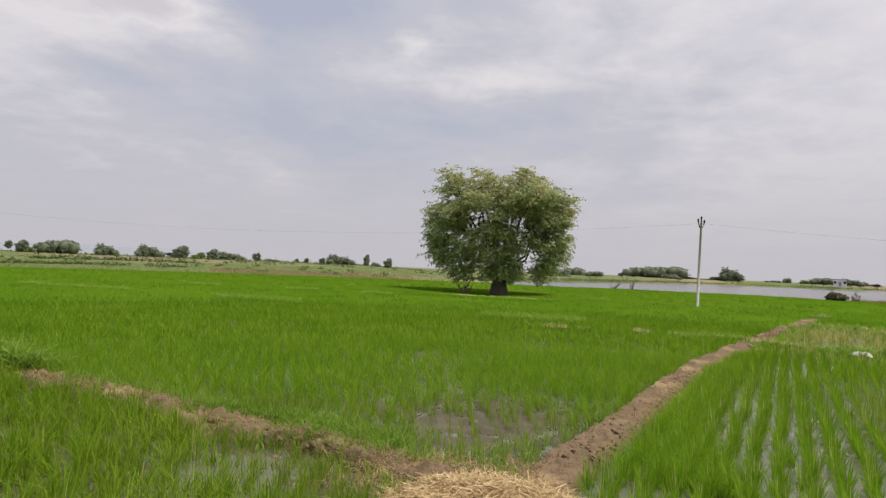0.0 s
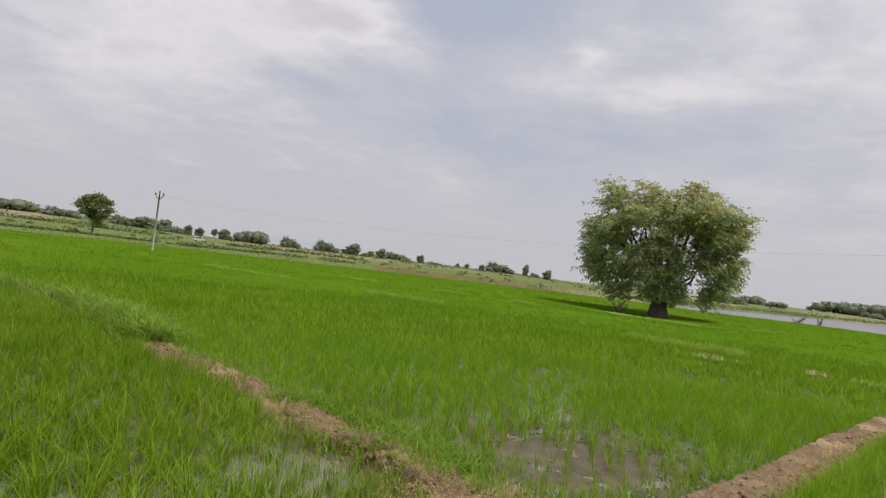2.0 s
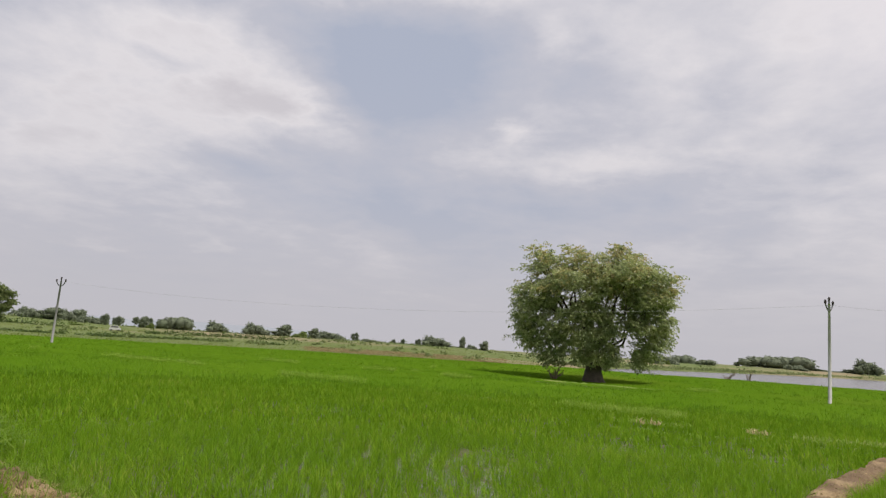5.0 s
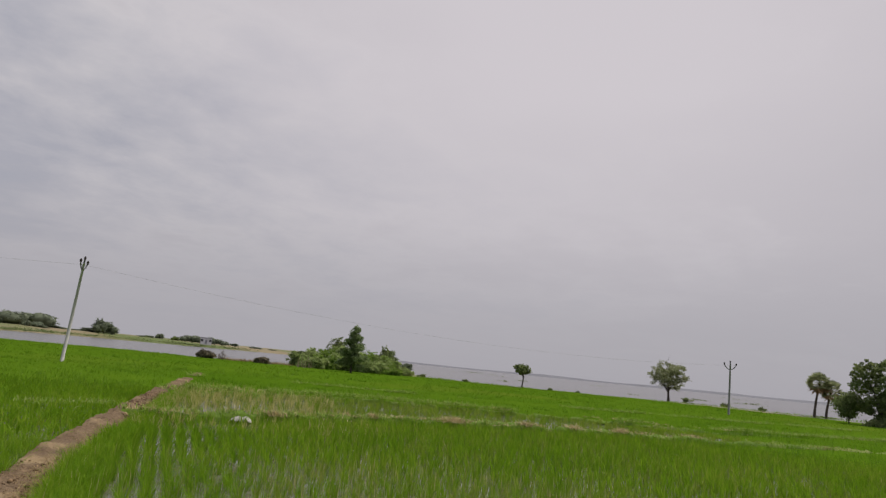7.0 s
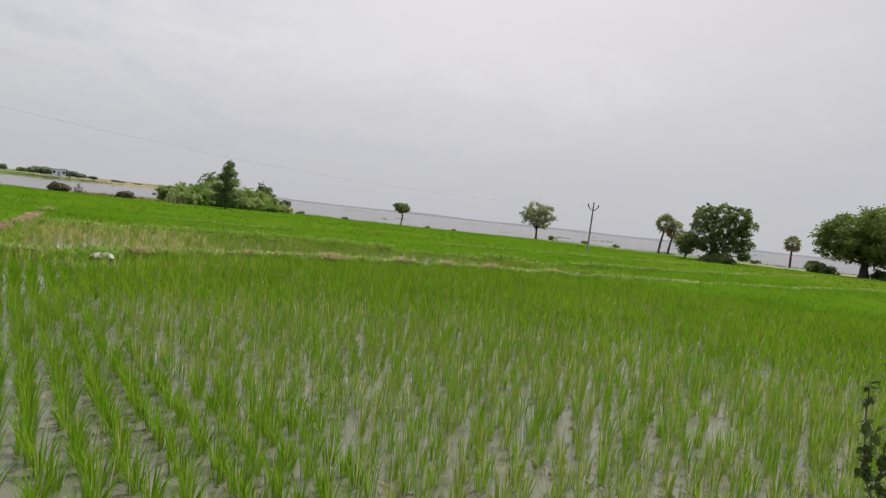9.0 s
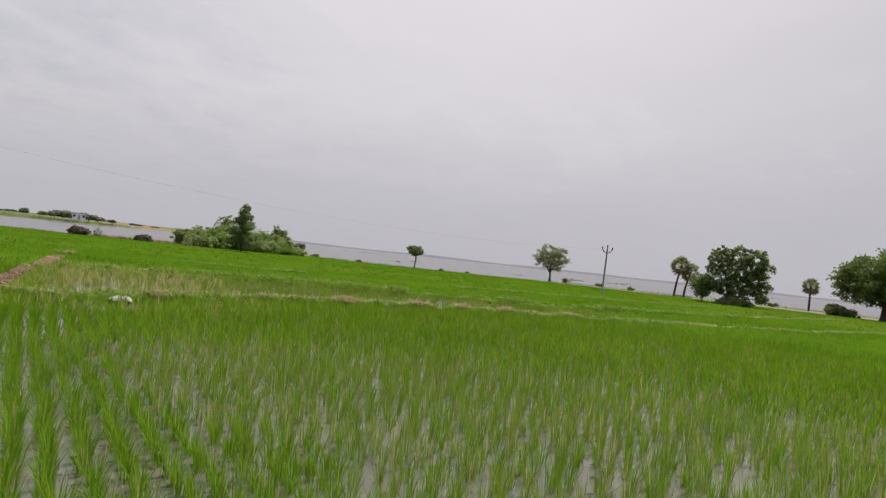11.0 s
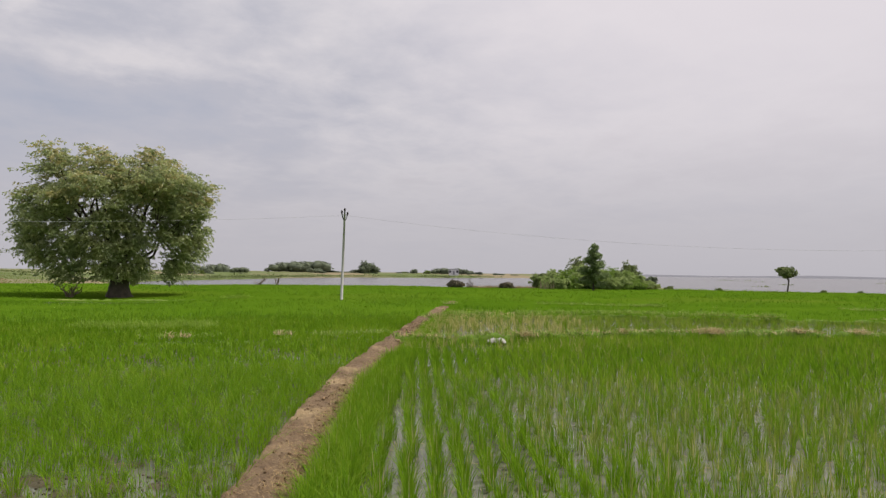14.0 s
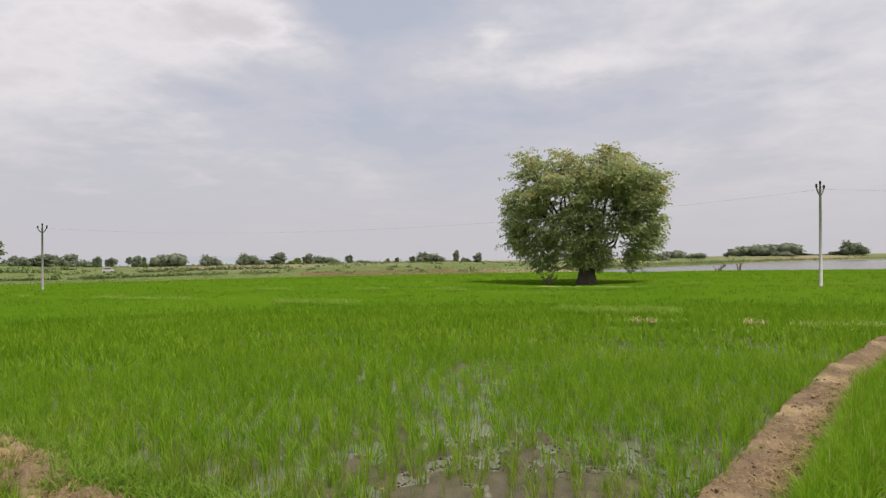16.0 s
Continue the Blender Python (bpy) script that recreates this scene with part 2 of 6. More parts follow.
M_LAKE = water("lake_water", (0.115, 0.11, 0.11), rough=0.22, wave=0.5, wave_scale=1.2, stretch=(1, 1, 1))
M_BARK = surface("bark", (0.038, 0.031, 0.025), (0.12, 0.098, 0.076), scale=3, bump_scale=22, bump=0.9)
M_BARK_PALE = surface("pale_bark", (0.24, 0.19, 0.12), (0.46, 0.38, 0.25), scale=3, bump_scale=22, bump=0.8)
M_CROWN = foliage("lone_tree_leaves", [(0.0, (0.17, 0.225, 0.105)), (0.5, (0.36, 0.41, 0.18)), (0.85, (0.54, 0.555, 0.25)), (1.0, (0.64, 0.60, 0.36))], 0.58, patch=0.65, patch_scale=0.8, spec=0.55, rough=0.34)
M_CROWN_TIP = foliage("lone_tree_young_leaves", [(0.0, (0.36, 0.35, 0.14)), (0.6, (0.54, 0.49, 0.22)), (1.0, (0.66, 0.55, 0.34))], 0.55, patch=0.5, patch_scale=1.0, spec=0.45, rough=0.38)
M_LEAF_DARK = foliage("dark_leaves", [(0.0, (0.10, 0.14, 0.05)), (0.6, (0.20, 0.25, 0.095)), (1.0, (0.34, 0.36, 0.16))], 0.5, patch=0.4)
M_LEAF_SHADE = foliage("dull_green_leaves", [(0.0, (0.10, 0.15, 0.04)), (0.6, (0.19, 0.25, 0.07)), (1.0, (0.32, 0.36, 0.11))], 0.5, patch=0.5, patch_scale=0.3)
M_LEAF_SHRUB = foliage("shrub_leaves", [(0.0, (0.06, 0.10, 0.025)), (0.6, (0.12, 0.175, 0.045)), (1.0, (0.22, 0.28, 0.09))], 0.45, patch=0.4)
M_LEAF_MID = foliage("mid_green_leaves", [(0.0, (0.13, 0.22, 0.035)), (0.6, (0.22, 0.33, 0.06)), (1.0, (0.33, 0.41, 0.10))], 0.5, patch=0.4)
M_LEAF_BROWN = foliage("withered_leaves", [(0.0, (0.11, 0.10, 0.065)), (0.6, (0.19, 0.165, 0.11)), (1.0, (0.32, 0.26, 0.17))], 0.3, patch=0.4)
M_ALGAE = foliage("floating_weed", [(0.0, (0.06, 0.085, 0.02)), (0.6, (0.12, 0.14, 0.04)), (1.0, (0.24, 0.21, 0.09))], 0.2, rough=0.7)
M_LEAF_TIER = foliage("grey_green_leaves", [(0.0, (0.14, 0.20, 0.08)), (0.6, (0.24, 0.31, 0.13)), (1.0, (0.38, 0.42, 0.22))], 0.5, patch=0.4)
M_LEAF_PALE = foliage("pale_leaves", [(0.0, (0.17, 0.20, 0.09)), (0.6, (0.31, 0.34, 0.17)), (1.0, (0.50, 0.50, 0.32))], 0.4, patch=0.4)
# leaves far off: paled and greyed in colour to stand for haze
M_LEAF_HAZED = foliage("haze_paled_leaves", [(0.0, (0.175, 0.212, 0.14)), (0.6, (0.215, 0.25, 0.165)), (1.0, (0.25, 0.28, 0.19))], 0.4, patch=0.5, patch_scale=0.3)
M_LEAF_BUSH = foliage("bush_leaves", [(0.0, (0.21, 0.29, 0.09)), (0.6, (0.34, 0.42, 0.15)), (1.0, (0.46, 0.52, 0.23))], 0.5, patch=0.4)
M_RICE_THIN = foliage("yellowing_rice_leaf", [(0.0, (0.135, 0.215, 0.014)), (0.4, (0.19, 0.29, 0.025)), (0.8, (0.28, 0.36, 0.05)), (1.0, (0.44, 0.42, 0.16))], 0.5, patch=0.35, patch_scale=0.5)
M_STUBBLE = foliage("yellow_rice", [(0.0, (0.30, 0.33, 0.07)), (0.5, (0.48, 0.46, 0.15)), (1.0, (0.66, 0.60, 0.30))], 0.5)
M_LUSH = foliage("lush_grass", [(0.0, (0.085, 0.19, 0.012)), (0.6, (0.17, 0.30, 0.022)), (1.0, (0.33, 0.40, 0.09))], 0.45)
M_LIME = foliage("yellow_green_leaves", [(0.0, (0.30, 0.40, 0.05)), (1.0, (0.50, 0.56, 0.12))], 0.5)
M_PALM = foliage("palm_fronds", [(0.0, (0.15, 0.20, 0.09)), (0.6, (0.28, 0.32, 0.16)), (1.0, (0.46, 0.44, 0.27))], 0.45)
M_PALM_DRY = foliage("dry_palm_fronds", [(0.0, (0.20, 0.14, 0.07)), (0.6, (0.34, 0.23, 0.13)), (1.0, (0.48, 0.34, 0.2))], 0.3)
M_CONCRETE = surface("pole_concrete", (0.33, 0.32, 0.30), (0.54, 0.53, 0.50), scale=2.5, bump_scale=60, bump=0.2, rough=0.9)
M_POLE_GREY = surface("weathered_pole", (0.16, 0.16, 0.155), (0.30, 0.295, 0.285), scale=2.5, bump_scale=60, bump=0.2, rough=0.9)
M_STEEL = surface("galvanised_steel", (0.07, 0.07, 0.075), (0.16, 0.16, 0.165), scale=6, bump_scale=80, bump=0.1, rough=0.6)
M_PORCELAIN = surface("brown_porcelain", (0.03, 0.02, 0.018), (0.06, 0.045, 0.04), scale=8, bump_scale=60, bump=0.05, rough=0.25, spec=0.5)
M_WIRE = surface("wire_aluminium", (0.34, 0.34, 0.345), (0.45, 0.45, 0.455), scale=8, bump_scale=60, bump=0.0, rough=0.6)
M_PLASTIC = surface("white_plastic", (0.46, 0.46, 0.44), (0.62, 0.62, 0.60), scale=6, bump_scale=30, bump=0.3, rough=0.4)
# shore and hills: the air's blue-grey haze is mixed into their base colours
M_SHORE = surface("haze_tinted_shore", (0.145, 0.15, 0.17), (0.18, 0.185, 0.205), scale=0.01, bump_scale=0.08, bump=0.2)
M_HILL = surface("haze_tinted_hill", (0.24, 0.26, 0.29), (0.27, 0.29, 0.32), scale=0.01, bump_scale=0.08, bump=0.2)
M_WHITEWASH = surface("whitewashed_wall", (0.70, 0.69, 0.66), (0.82, 0.81, 0.79), scale=0.8, bump_scale=12, bump=0.2)
M_TIN = surface("grey_tin", (0.25, 0.25, 0.26), (0.4, 0.4, 0.4), scale=2, bump_scale=20, bump=0.2, rough=0.5)
M_GLASS_DARK = surface("dark_window", (0.02, 0.022, 0.025), (0.04, 0.042, 0.045), scale=2, bump_scale=20, bump=0.0, rough=0.15, spec=0.5)
M_RUBBER = surface("tyre_rubber", (0.018, 0.018, 0.018), (0.04, 0.04, 0.04), scale=8, bump_scale=40, bump=0.3)
M_TWIG = surface("dry_twigs", (0.10, 0.07, 0.05), (0.26, 0.20, 0.15), scale=3, bump_scale=30, bump=0.5)

# ---- mesh helpers ----
def noise2(x, y, scale, seed=0):
    """Smooth value noise, 0 to 1, over arrays of places."""
    x, y = np.asarray(x) * scale, np.asarray(y) * scale
    xi, yi = np.floor(x).astype(np.int64), np.floor(y).astype(np.int64)
    fx, fy = x - xi, y - yi
    fx, fy = fx * fx * (3 - 2 * fx), fy * fy * (3 - 2 * fy)

    def h(a, b):
        v = np.sin(a * 127.1 + b * 311.7 + seed * 74.7) * 43758.5453
        return v - np.floor(v)
    return (h(xi, yi) * (1 - fx) + h(xi + 1, yi) * fx) * (1 - fy) + (h(xi, yi + 1) * (1 - fx) + h(xi + 1, yi + 1) * fx) * fy


def fractal(x, y, scale, seed=0, octaves=4):
    return sum(noise2(x, y, scale * 2 ** k, seed + k) * 0.5 ** (k + 1) for k in range(octaves)) / (1 - 0.5 ** octaves)


def mesh_of(name, verts, faces, smooth=False):
    """A mesh from arrays; faces all have the same number of corners."""
    verts, faces = np.asarray(verts, np.float32), np.asarray(faces, np.int32)
    me = bpy.data.meshes.new(name)
    n, k = faces.shape
    me.vertices.add(len(verts))
    me.vertices.foreach_set("co", verts.ravel())
    me.loops.add(n * k)
    me.loops.foreach_set("vertex_index", faces.ravel())
    me.polygons.add(n)
    me.polygons.foreach_set("loop_start", np.arange(0, n * k, k, dtype=np.int32))
    me.update(calc_edges=True)
    me.validate()
    if smooth:
        me.polygons.foreach_set("use_smooth", np.ones(len(me.polygons), bool))
    return me


def joined(pieces):
    """Several (verts, faces) as one."""
    vs, fs, n = [], [], 0
    for v, f in pieces:
        vs.append(np.asarray(v, float))
        fs.append(np.asarray(f) + n)
        n += len(v)
    return np.concatenate(vs), np.concatenate(fs)


def thing(name, me, material, label="", category="", group="", kind="", at=(0, 0, 0)):
    ob = new(name, me)
    if me.materials:
        me.materials.clear()
    me.materials.append(material)
    ob.location = at
    return tagged(ob, label, category, group, kind)


def part(name, me, material, parent, label=""):
    if not me.materials:
        me.materials.append(material)
    ob = new(name, me)
    ob.parent = parent
    return tagged(ob, label)


def empty(name, at, label, category, group=""):
    ob = new(name)
    ob.location = at
    ob.empty_display_size = 0.2
    return tagged(ob, label, category, group)


def grid_faces(rows, cols, wrap=False):
    a = np.arange(rows * cols).reshape(rows, cols)
    if wrap:
        a = np.concatenate([a, a[:, :1]], 1)
    return np.stack([a[:-1, :-1], a[1:, :-1], a[1:, 1:], a[:-1, 1:]], -1).reshape(-1, 4)


def tube(points, radii, sides=8, cap=True):
    """A tapered, bent rod through points."""
    p = np.asarray(points, float)
    r = np.broadcast_to(np.asarray(radii, float), (len(p),))
    d = np.gradient(p, axis=0)
    d /= np.linalg.norm(d, axis=1, keepdims=True) + 1e-9
    ref = np.where(np.abs(d[:, 2:3]) > 0.9, [[1.0, 0, 0]], [[0, 0, 1.0]])
    u = np.cross(d, ref)
    u /= np.linalg.norm(u, axis=1, keepdims=True) + 1e-9
    w = np.cross(d, u)
    a = np.linspace(0, 2 * np.pi, sides, endpoint=False)
    v = p[:, None] + r[:, None, None] * (np.cos(a)[None, :, None] * u[:, None] + np.sin(a)[None, :, None] * w[:, None])
    v, f = v.reshape(-1, 3), grid_faces(len(p), sides, True)
    if cap and sides % 2 == 0:
        n = len(v)
        lid = np.array([[i, i + 1, sides - 2 - i, sides - 1 - i] for i in range(sides // 2 - 1)])
        f = np.concatenate([f, lid[:, ::-1], lid + n - sides])
    return v, f


def blades(rng, base, height, width, lean, segments=2, turn=None):
    """Grass blades: bent strips that taper to a tip."""
    n = len(base)
    a = rng.uniform(0, 2 * np.pi, n) if turn is None else turn
    b = a + rng.normal(np.pi / 2, 0.5, n)
    s = np.linspace(0, 1, segments + 1)
    out = np.stack([np.cos(a), np.sin(a), 0 * a], 1)
    across = np.stack([np.cos(b), np.sin(b), 0 * b], 1)
    spine = base[:, None] + (height * lean)[:, None, None] * (s ** 2)[None, :, None] * out[:, None]
    spine[:, :, 2] += height[:, None] * (s[None] - 0.35 * np.minimum(lean, 1.2)[:, None] * s[None] ** 2.5)
    wide = width[:, None] * np.interp(s, [0, 0.35, 1], [0.6, 1.0, 0.08])[None]
    left, right = spine - 0.5 * wide[:, :, None] * across[:, None], spine + 0.5 * wide[:, :, None] * across[:, None]
    if segments == 1:
        # a single folded face: foot, both edges half way up, tip
        half = 0.45
        mid = base + (height * lean * half ** 2)[:, None] * out
        mid[:, 2] += height * (half - 0.35 * np.minimum(lean, 1.2) * half ** 2.5)
        w = 0.5 * width[:, None] * across
        return np.stack([base, mid - w, spine[:, 1], mid + w], 1).reshape(-1, 3), np.arange(4 * n).reshape(-1, 4)
    v = np.stack([left, right], 2).reshape(-1, 3)
    k = np.arange(n)[:, None] * (2 * (segments + 1)) + 2 * np.arange(segments)[None]
    f = np.stack([k, k + 1, k + 3, k + 2], -1).reshape(-1, 4)
    return v, f


def leaf_cards(rng, centre, size, up=0.25, long=1.8):
    """Small pointed leaves, one four-cornered face each, folded a little, at the given centres."""
    n = len(centre)
    normal = rng.normal(size=(n, 3)) + [0, 0, up]
    normal /= np.linalg.norm(normal, axis=1, keepdims=True)
    d = rng.normal(size=(n, 3))
    d -= normal * (d * normal).sum(1, keepdims=True)
    d /= np.linalg.norm(d, axis=1, keepdims=True) + 1e-9
    e = np.cross(normal, d)
    s = (size * rng.uniform(0.6, 1.35, n))[:, None]
    fold = normal * s * 0.12
    v = np.stack([centre - d * s * long / 2, centre + e * s / 2 + fold, centre + d * s * long / 2, centre - e * s / 2 + fold], 1)
    return v.reshape(-1, 3), np.arange(4 * n).reshape(-1, 4)


def crown_points(rng, lobes, clumps, per, spread, hollow=0.55, flat=0.75, loose=False):
    """Leaf places: clumps over the outer part of each lobe, leaves round each clump."""
    lobes = np.asarray(lobes, float)
    area = lobes[:, 3] * lobes[:, 5]
    pick = rng.choice(len(lobes), clumps, p=area / area.sum())
    d = rng.normal(size=(clumps, 3))
    d /= np.linalg.norm(d, axis=1, keepdims=True)
    r = rng.uniform(hollow, 1.0, clumps)[:, None]
    c = lobes[pick, :3] + d * r * lobes[pick, 3:6]
    size = rng.uniform(0.6, 1.3, clumps)
    off = rng.normal(size=(clumps, per, 3))
    if loose:
        return (c[:, None] + off * (spread * size)[:, None, None] * [1, 1, 0.75 * flat]).reshape(-1, 3)
    off *= rng.uniform(0, 1, (clumps, per, 1)) ** 0.45 / np.linalg.norm(off, axis=2, keepdims=True)
    off *= (1.75 * spread * size)[:, None, None] * [1, 1, flat]
    return (c[:, None] + off).reshape(-1, 3)


def polyline(points, step):
    """Even places along a bent line, smoothed, and the way along it."""
    p = np.asarray(points, float)
    t = np.r_[0, np.cumsum(np.linalg.norm(np.diff(p, axis=0), axis=1))]
    fine = np.linspace(0, t[-1], max(int(t[-1] / 0.5), 8))
    q = np.stack([np.interp(fine, t, p[:, k]) for k in range(p.shape[1])], 1)
    for _ in range(3):
        q[1:-1] = (q[:-2] + 2 * q[1:-1] + q[2:]) / 4
    t = np.r_[0, np.cumsum(np.linalg.norm(np.diff(q, axis=0), axis=1))]
    fine = np.linspace(0, t[-1], max(int(t[-1] / step), 3))
    q = np.stack([np.interp(fine, t, q[:, k]) for k in range(p.shape[1])], 1)
    d = np.gradient(q, axis=0)
    return q, d / np.linalg.norm(d, axis=1, keepdims=True)


def inside(x, y, poly):
    """Which places lie within a polygon."""
    hit = np.zeros(np.shape(x), bool)
    for (x0, y0), (x1, y1) in zip(poly, poly[1:] + poly[:1]):
        cross = ((y0 > y) != (y1 > y)) & (x < (x1 - x0) * (y - y0) / (y1 - y0 + 1e-12) + x0)
        hit ^= cross
    return hit


def away(x, y, points):
    """Distance from places to a bent line."""
    best = np.full(np.shape(x), 1e9)
    for (x0, y0), (x1, y1) in zip(points[:-1], points[1:]):
        dx, dy = x1 - x0, y1 - y0
        t = np.clip(((x - x0) * dx + (y - y0) * dy) / (dx * dx + dy * dy), 0, 1)
        best = np.minimum(best, np.hypot(x - x0 - t * dx, y - y0 - t * dy))
    return best

# ---- the land ----
CENTRE = (1.2, 3.3)
PATH_LINE = [(-0.8, -4.0), (0.0, 0.0), (0.5, 1.5), (0.9, 3.3), (0.75, 4.9), (1.1, 6.1), (1.95, 7.55), (2.75, 8.75), (3.94, 10.88), (4.9, 12.54),
             (6.17, 14.54), (8.33, 17.49), (10.6, 20.6), (12.9, 23.9), (17.3, 29.5), (24.2, 38.7)]
SIDE_LINE = [(0.75, 5.1), (-0.3, 6.4), (-0.95, 7.05), (-1.65, 7.42), (-2.45, 7.88), (-3.2, 8.34), (-3.75, 8.66), (-4.6, 9.2), (-6.6, 10.25), (-8.8, 12.1),
             (-11.5, 13.6), (-16.0, 15.3), (-24.0, 19.0)]
RIGHT_LINE = [(9.6, 19.2), (12.1, 17.7), (14.0, 17.7), (20.0, 15.9), (26.0, 11.5), (31.0, 7.6), (38.6, 1.5), (54.0, -6.0)]
RIGHT_LINE_2 = [(14.5, 25.9), (18.5, 26.0), (23.8, 24.6), (29.2, 18.5), (36.0, 11.5), (44.0, 6.0), (72.0, -4.4)]
RIGHT_LINE_3 = [(20.9, 34.5), (26.0, 31.0), (35.2, 23.0), (47.0, 14.0), (60.0, 7.0)]
LEFT_LINE = [(10.0, 20.4), (6.5, 21.1), (3.0, 21.6)]
LEFT_LINE_2 = [(5.8, 24.5), (2.5, 25.2), (-0.8, 28.0), (-14.0, 32.6), (-31.5, 39.9)]
LEFT_LINE_3 = [(1.75, 37.0), (-4.3, 41.8), (-12.0, 45.0), (-26.0, 50.0)]
LEFT_LINE_4 = [(18.0, 43.0), (11.0, 47.0), (2.0, 50.0), (-8.0, 56.0)]


def wavy(line, amount, seed, step=2.2, scale=0.33):
    """The same line, drawn with the small swerves of a hand-heaped bank."""
    q, d = polyline(line, step)
    s = amount * 2 * (fractal(q[:, 0], q[:, 1], scale, seed) - 0.5) * np.clip(np.arange(len(q)) / 2, 0, 1)
    return [(float(a), float(b)) for a, b in zip(q[:, 0] + d[:, 1] * s, q[:, 1] - d[:, 0] * s)]


RIGHT_LINE, RIGHT_LINE_2, RIGHT_LINE_3 = wavy(RIGHT_LINE, 0.7, 1), wavy(RIGHT_LINE_2, 1.0, 2), wavy(RIGHT_LINE_3, 1.2, 3)
LEFT_LINE, LEFT_LINE_2, LEFT_LINE_3, LEFT_LINE_4 = wavy(LEFT_LINE, 0.4, 4), wavy(LEFT_LINE_2, 1.6, 5), wavy(LEFT_LINE_3, 2.0, 6), wavy(LEFT_LINE_4, 2.0, 7)
SIDE_BASE, SIDE_LINE = SIDE_LINE, wavy(SIDE_LINE, 0.30, 9, 0.45, 0.9)
BUNDS = [PATH_LINE, SIDE_LINE, RIGHT_LINE, RIGHT_LINE_2, RIGHT_LINE_3, LEFT_LINE, LEFT_LINE_2, LEFT_LINE_3, LEFT_LINE_4]
LAKE = [(8, 100), (14, 87), (25, 91.5), (33, 90), (42.6, 85), (47, 74.5), (55.7, 73), (63, 78), (78, 84), (95, 84), (96, 79), (86, 70),
        (81, 66), (84, 50), (88, 37), (109, 30), (111, 15), (118, -4), (122, -25), (150, -80), (400, -300), (4300, -3200), (4300, 4300),
        (330, 330), (228, 300), (120, 275), (78, 235), (41, 182), (20, 155), (8, 120)]


def polar(radii, turns):
    """Places on rings about CENTRE; turns in degrees to the left of +y."""
    r, a = np.meshgrid(radii, np.radians(turns), indexing="ij")
    return CENTRE[0] - r * np.sin(a), CENTRE[1] + r * np.cos(a), r


def ring_radii(lo, hi, growth):
    return lo * growth ** np.arange(int(math.log(hi / lo) / math.log(growth)) + 1)


def rise(x, y):
    """How far the dry plain beyond the rice climbs above the fields, most of all far off to the west."""
    x, y = np.asarray(x, float), np.asarray(y, float)
    r, a = np.hypot(x - CENTRE[0], y - CENTRE[1]), np.degrees(np.arctan2(-(x - CENTRE[0]), y - CENTRE[1]))
    t = np.clip((r - 100) / 140, 0, 1)
    side = np.clip((a + 1) / 8, 0, 1) * np.clip((100 - a) / 20, 0, 1)
    return side * t * t * (3 - 2 * t) * (1.9 + 1.5 * np.clip((a - 36) / 10, 0, 1))


# one sheet to the horizon, dug out under the lake and under the flooded fields
turns = np.concatenate([np.linspace(-116, 70, 280, endpoint=False), np.linspace(70, 244, 40, endpoint=False)])
x, y, r = polar(ring_radii(0.6, 4600, 1.045), turns)
wet = inside(x, y, LAKE)
z = np.where(wet, -0.9, np.where(r < 95, -0.16, -0.02 + 0.30 * (fractal(x, y, 0.03, 3) - 0.5)))
z = np.where(~wet & (r > 160), z + np.clip((r - 160) / 500, 0, 1) * 0.9, z)
behind = (x > 5) & (y > 110) & ~wet & (r < 700)
z = np.where(behind, z + 1.5 * np.clip((away(x, y, LAKE[-7:]) - 2) / 22, 0, 1), z)
z = z + np.where(wet, 0, rise(x, y))
v = np.stack([x, y, z], -1).reshape(-1, 3)
v = np.concatenate([v, [[*CENTRE, -0.16]]])
f = grid_faces(x.shape[0], x.shape[1], True)
thing("ground", mesh_of("ground", v, f, True), M_GROUND, "dry grass and bare earth reaching the horizon", "ground", kind="structure")
far = thing("lake", mesh_of("lake", np.array([(-150, 60, 0), (4200, -3900, 0), (4400, 4400, 0), (-150, 500, 0)], float), np.array([[0, 1, 2, 3]])),
            M_LAKE, "wide pale grey lake behind the rice fields", "lake", kind="structure", at=(0, 0, -0.36))

# mud of the flooded fields, rough with clods and footprints, and the thin water on it
x, y, r = polar(ring_radii(0.8, 34, 1.024), np.linspace(-116, 68, 330))
lump = fractal(x, y, 2.2, 11) - 0.5
pits = np.clip(noise2(x, y, 5.0, 21) - 0.62, 0, 1)
z = -0.008 + 0.085 * lump + 0.045 * (fractal(x, y, 9.0, 5, 2) - 0.5) - 0.10 * pits
near_puddle = np.exp(-((x - 0.7) ** 2 + (y - 8.3) ** 2) / 3.0)
z = z - 0.044 * ((x > np.interp(y, [p[1] for p in PATH_LINE], [p[0] for p in PATH_LINE])) * (0.4 + 0.9 * noise2(x, y, 0.8, 15)))
z = z + 0.028 * near_puddle + 0.04 * np.exp(-((x + 0.7) ** 2 + (y - 6.1) ** 2) / 0.7)
z = z - 0.075 * np.exp(-((x + 1.75) / 0.75) ** 2 - ((y - 6.2) / 0.85) ** 2)
z = z + 0.022 * np.clip((np.interp(x, [p[0] for p in SIDE_LINE[::-1]], [p[1] for p in SIDE_LINE[::-1]]) - y) / 0.6, 0, 1) * (x < np.interp(y, [p[1] for p in PATH_LINE], [p[0] for p in PATH_LINE]))
thing("paddy_mud", mesh_of("paddy_mud", np.stack([x, y, z], -1).reshape(-1, 3), grid_faces(*x.shape), True), M_MUD,
      "wet brown mud between the rice plants", "mud", kind="structure")
x, y, r = polar(ring_radii(0.01, 64, 1.6), np.linspace(-180, 180, 80))
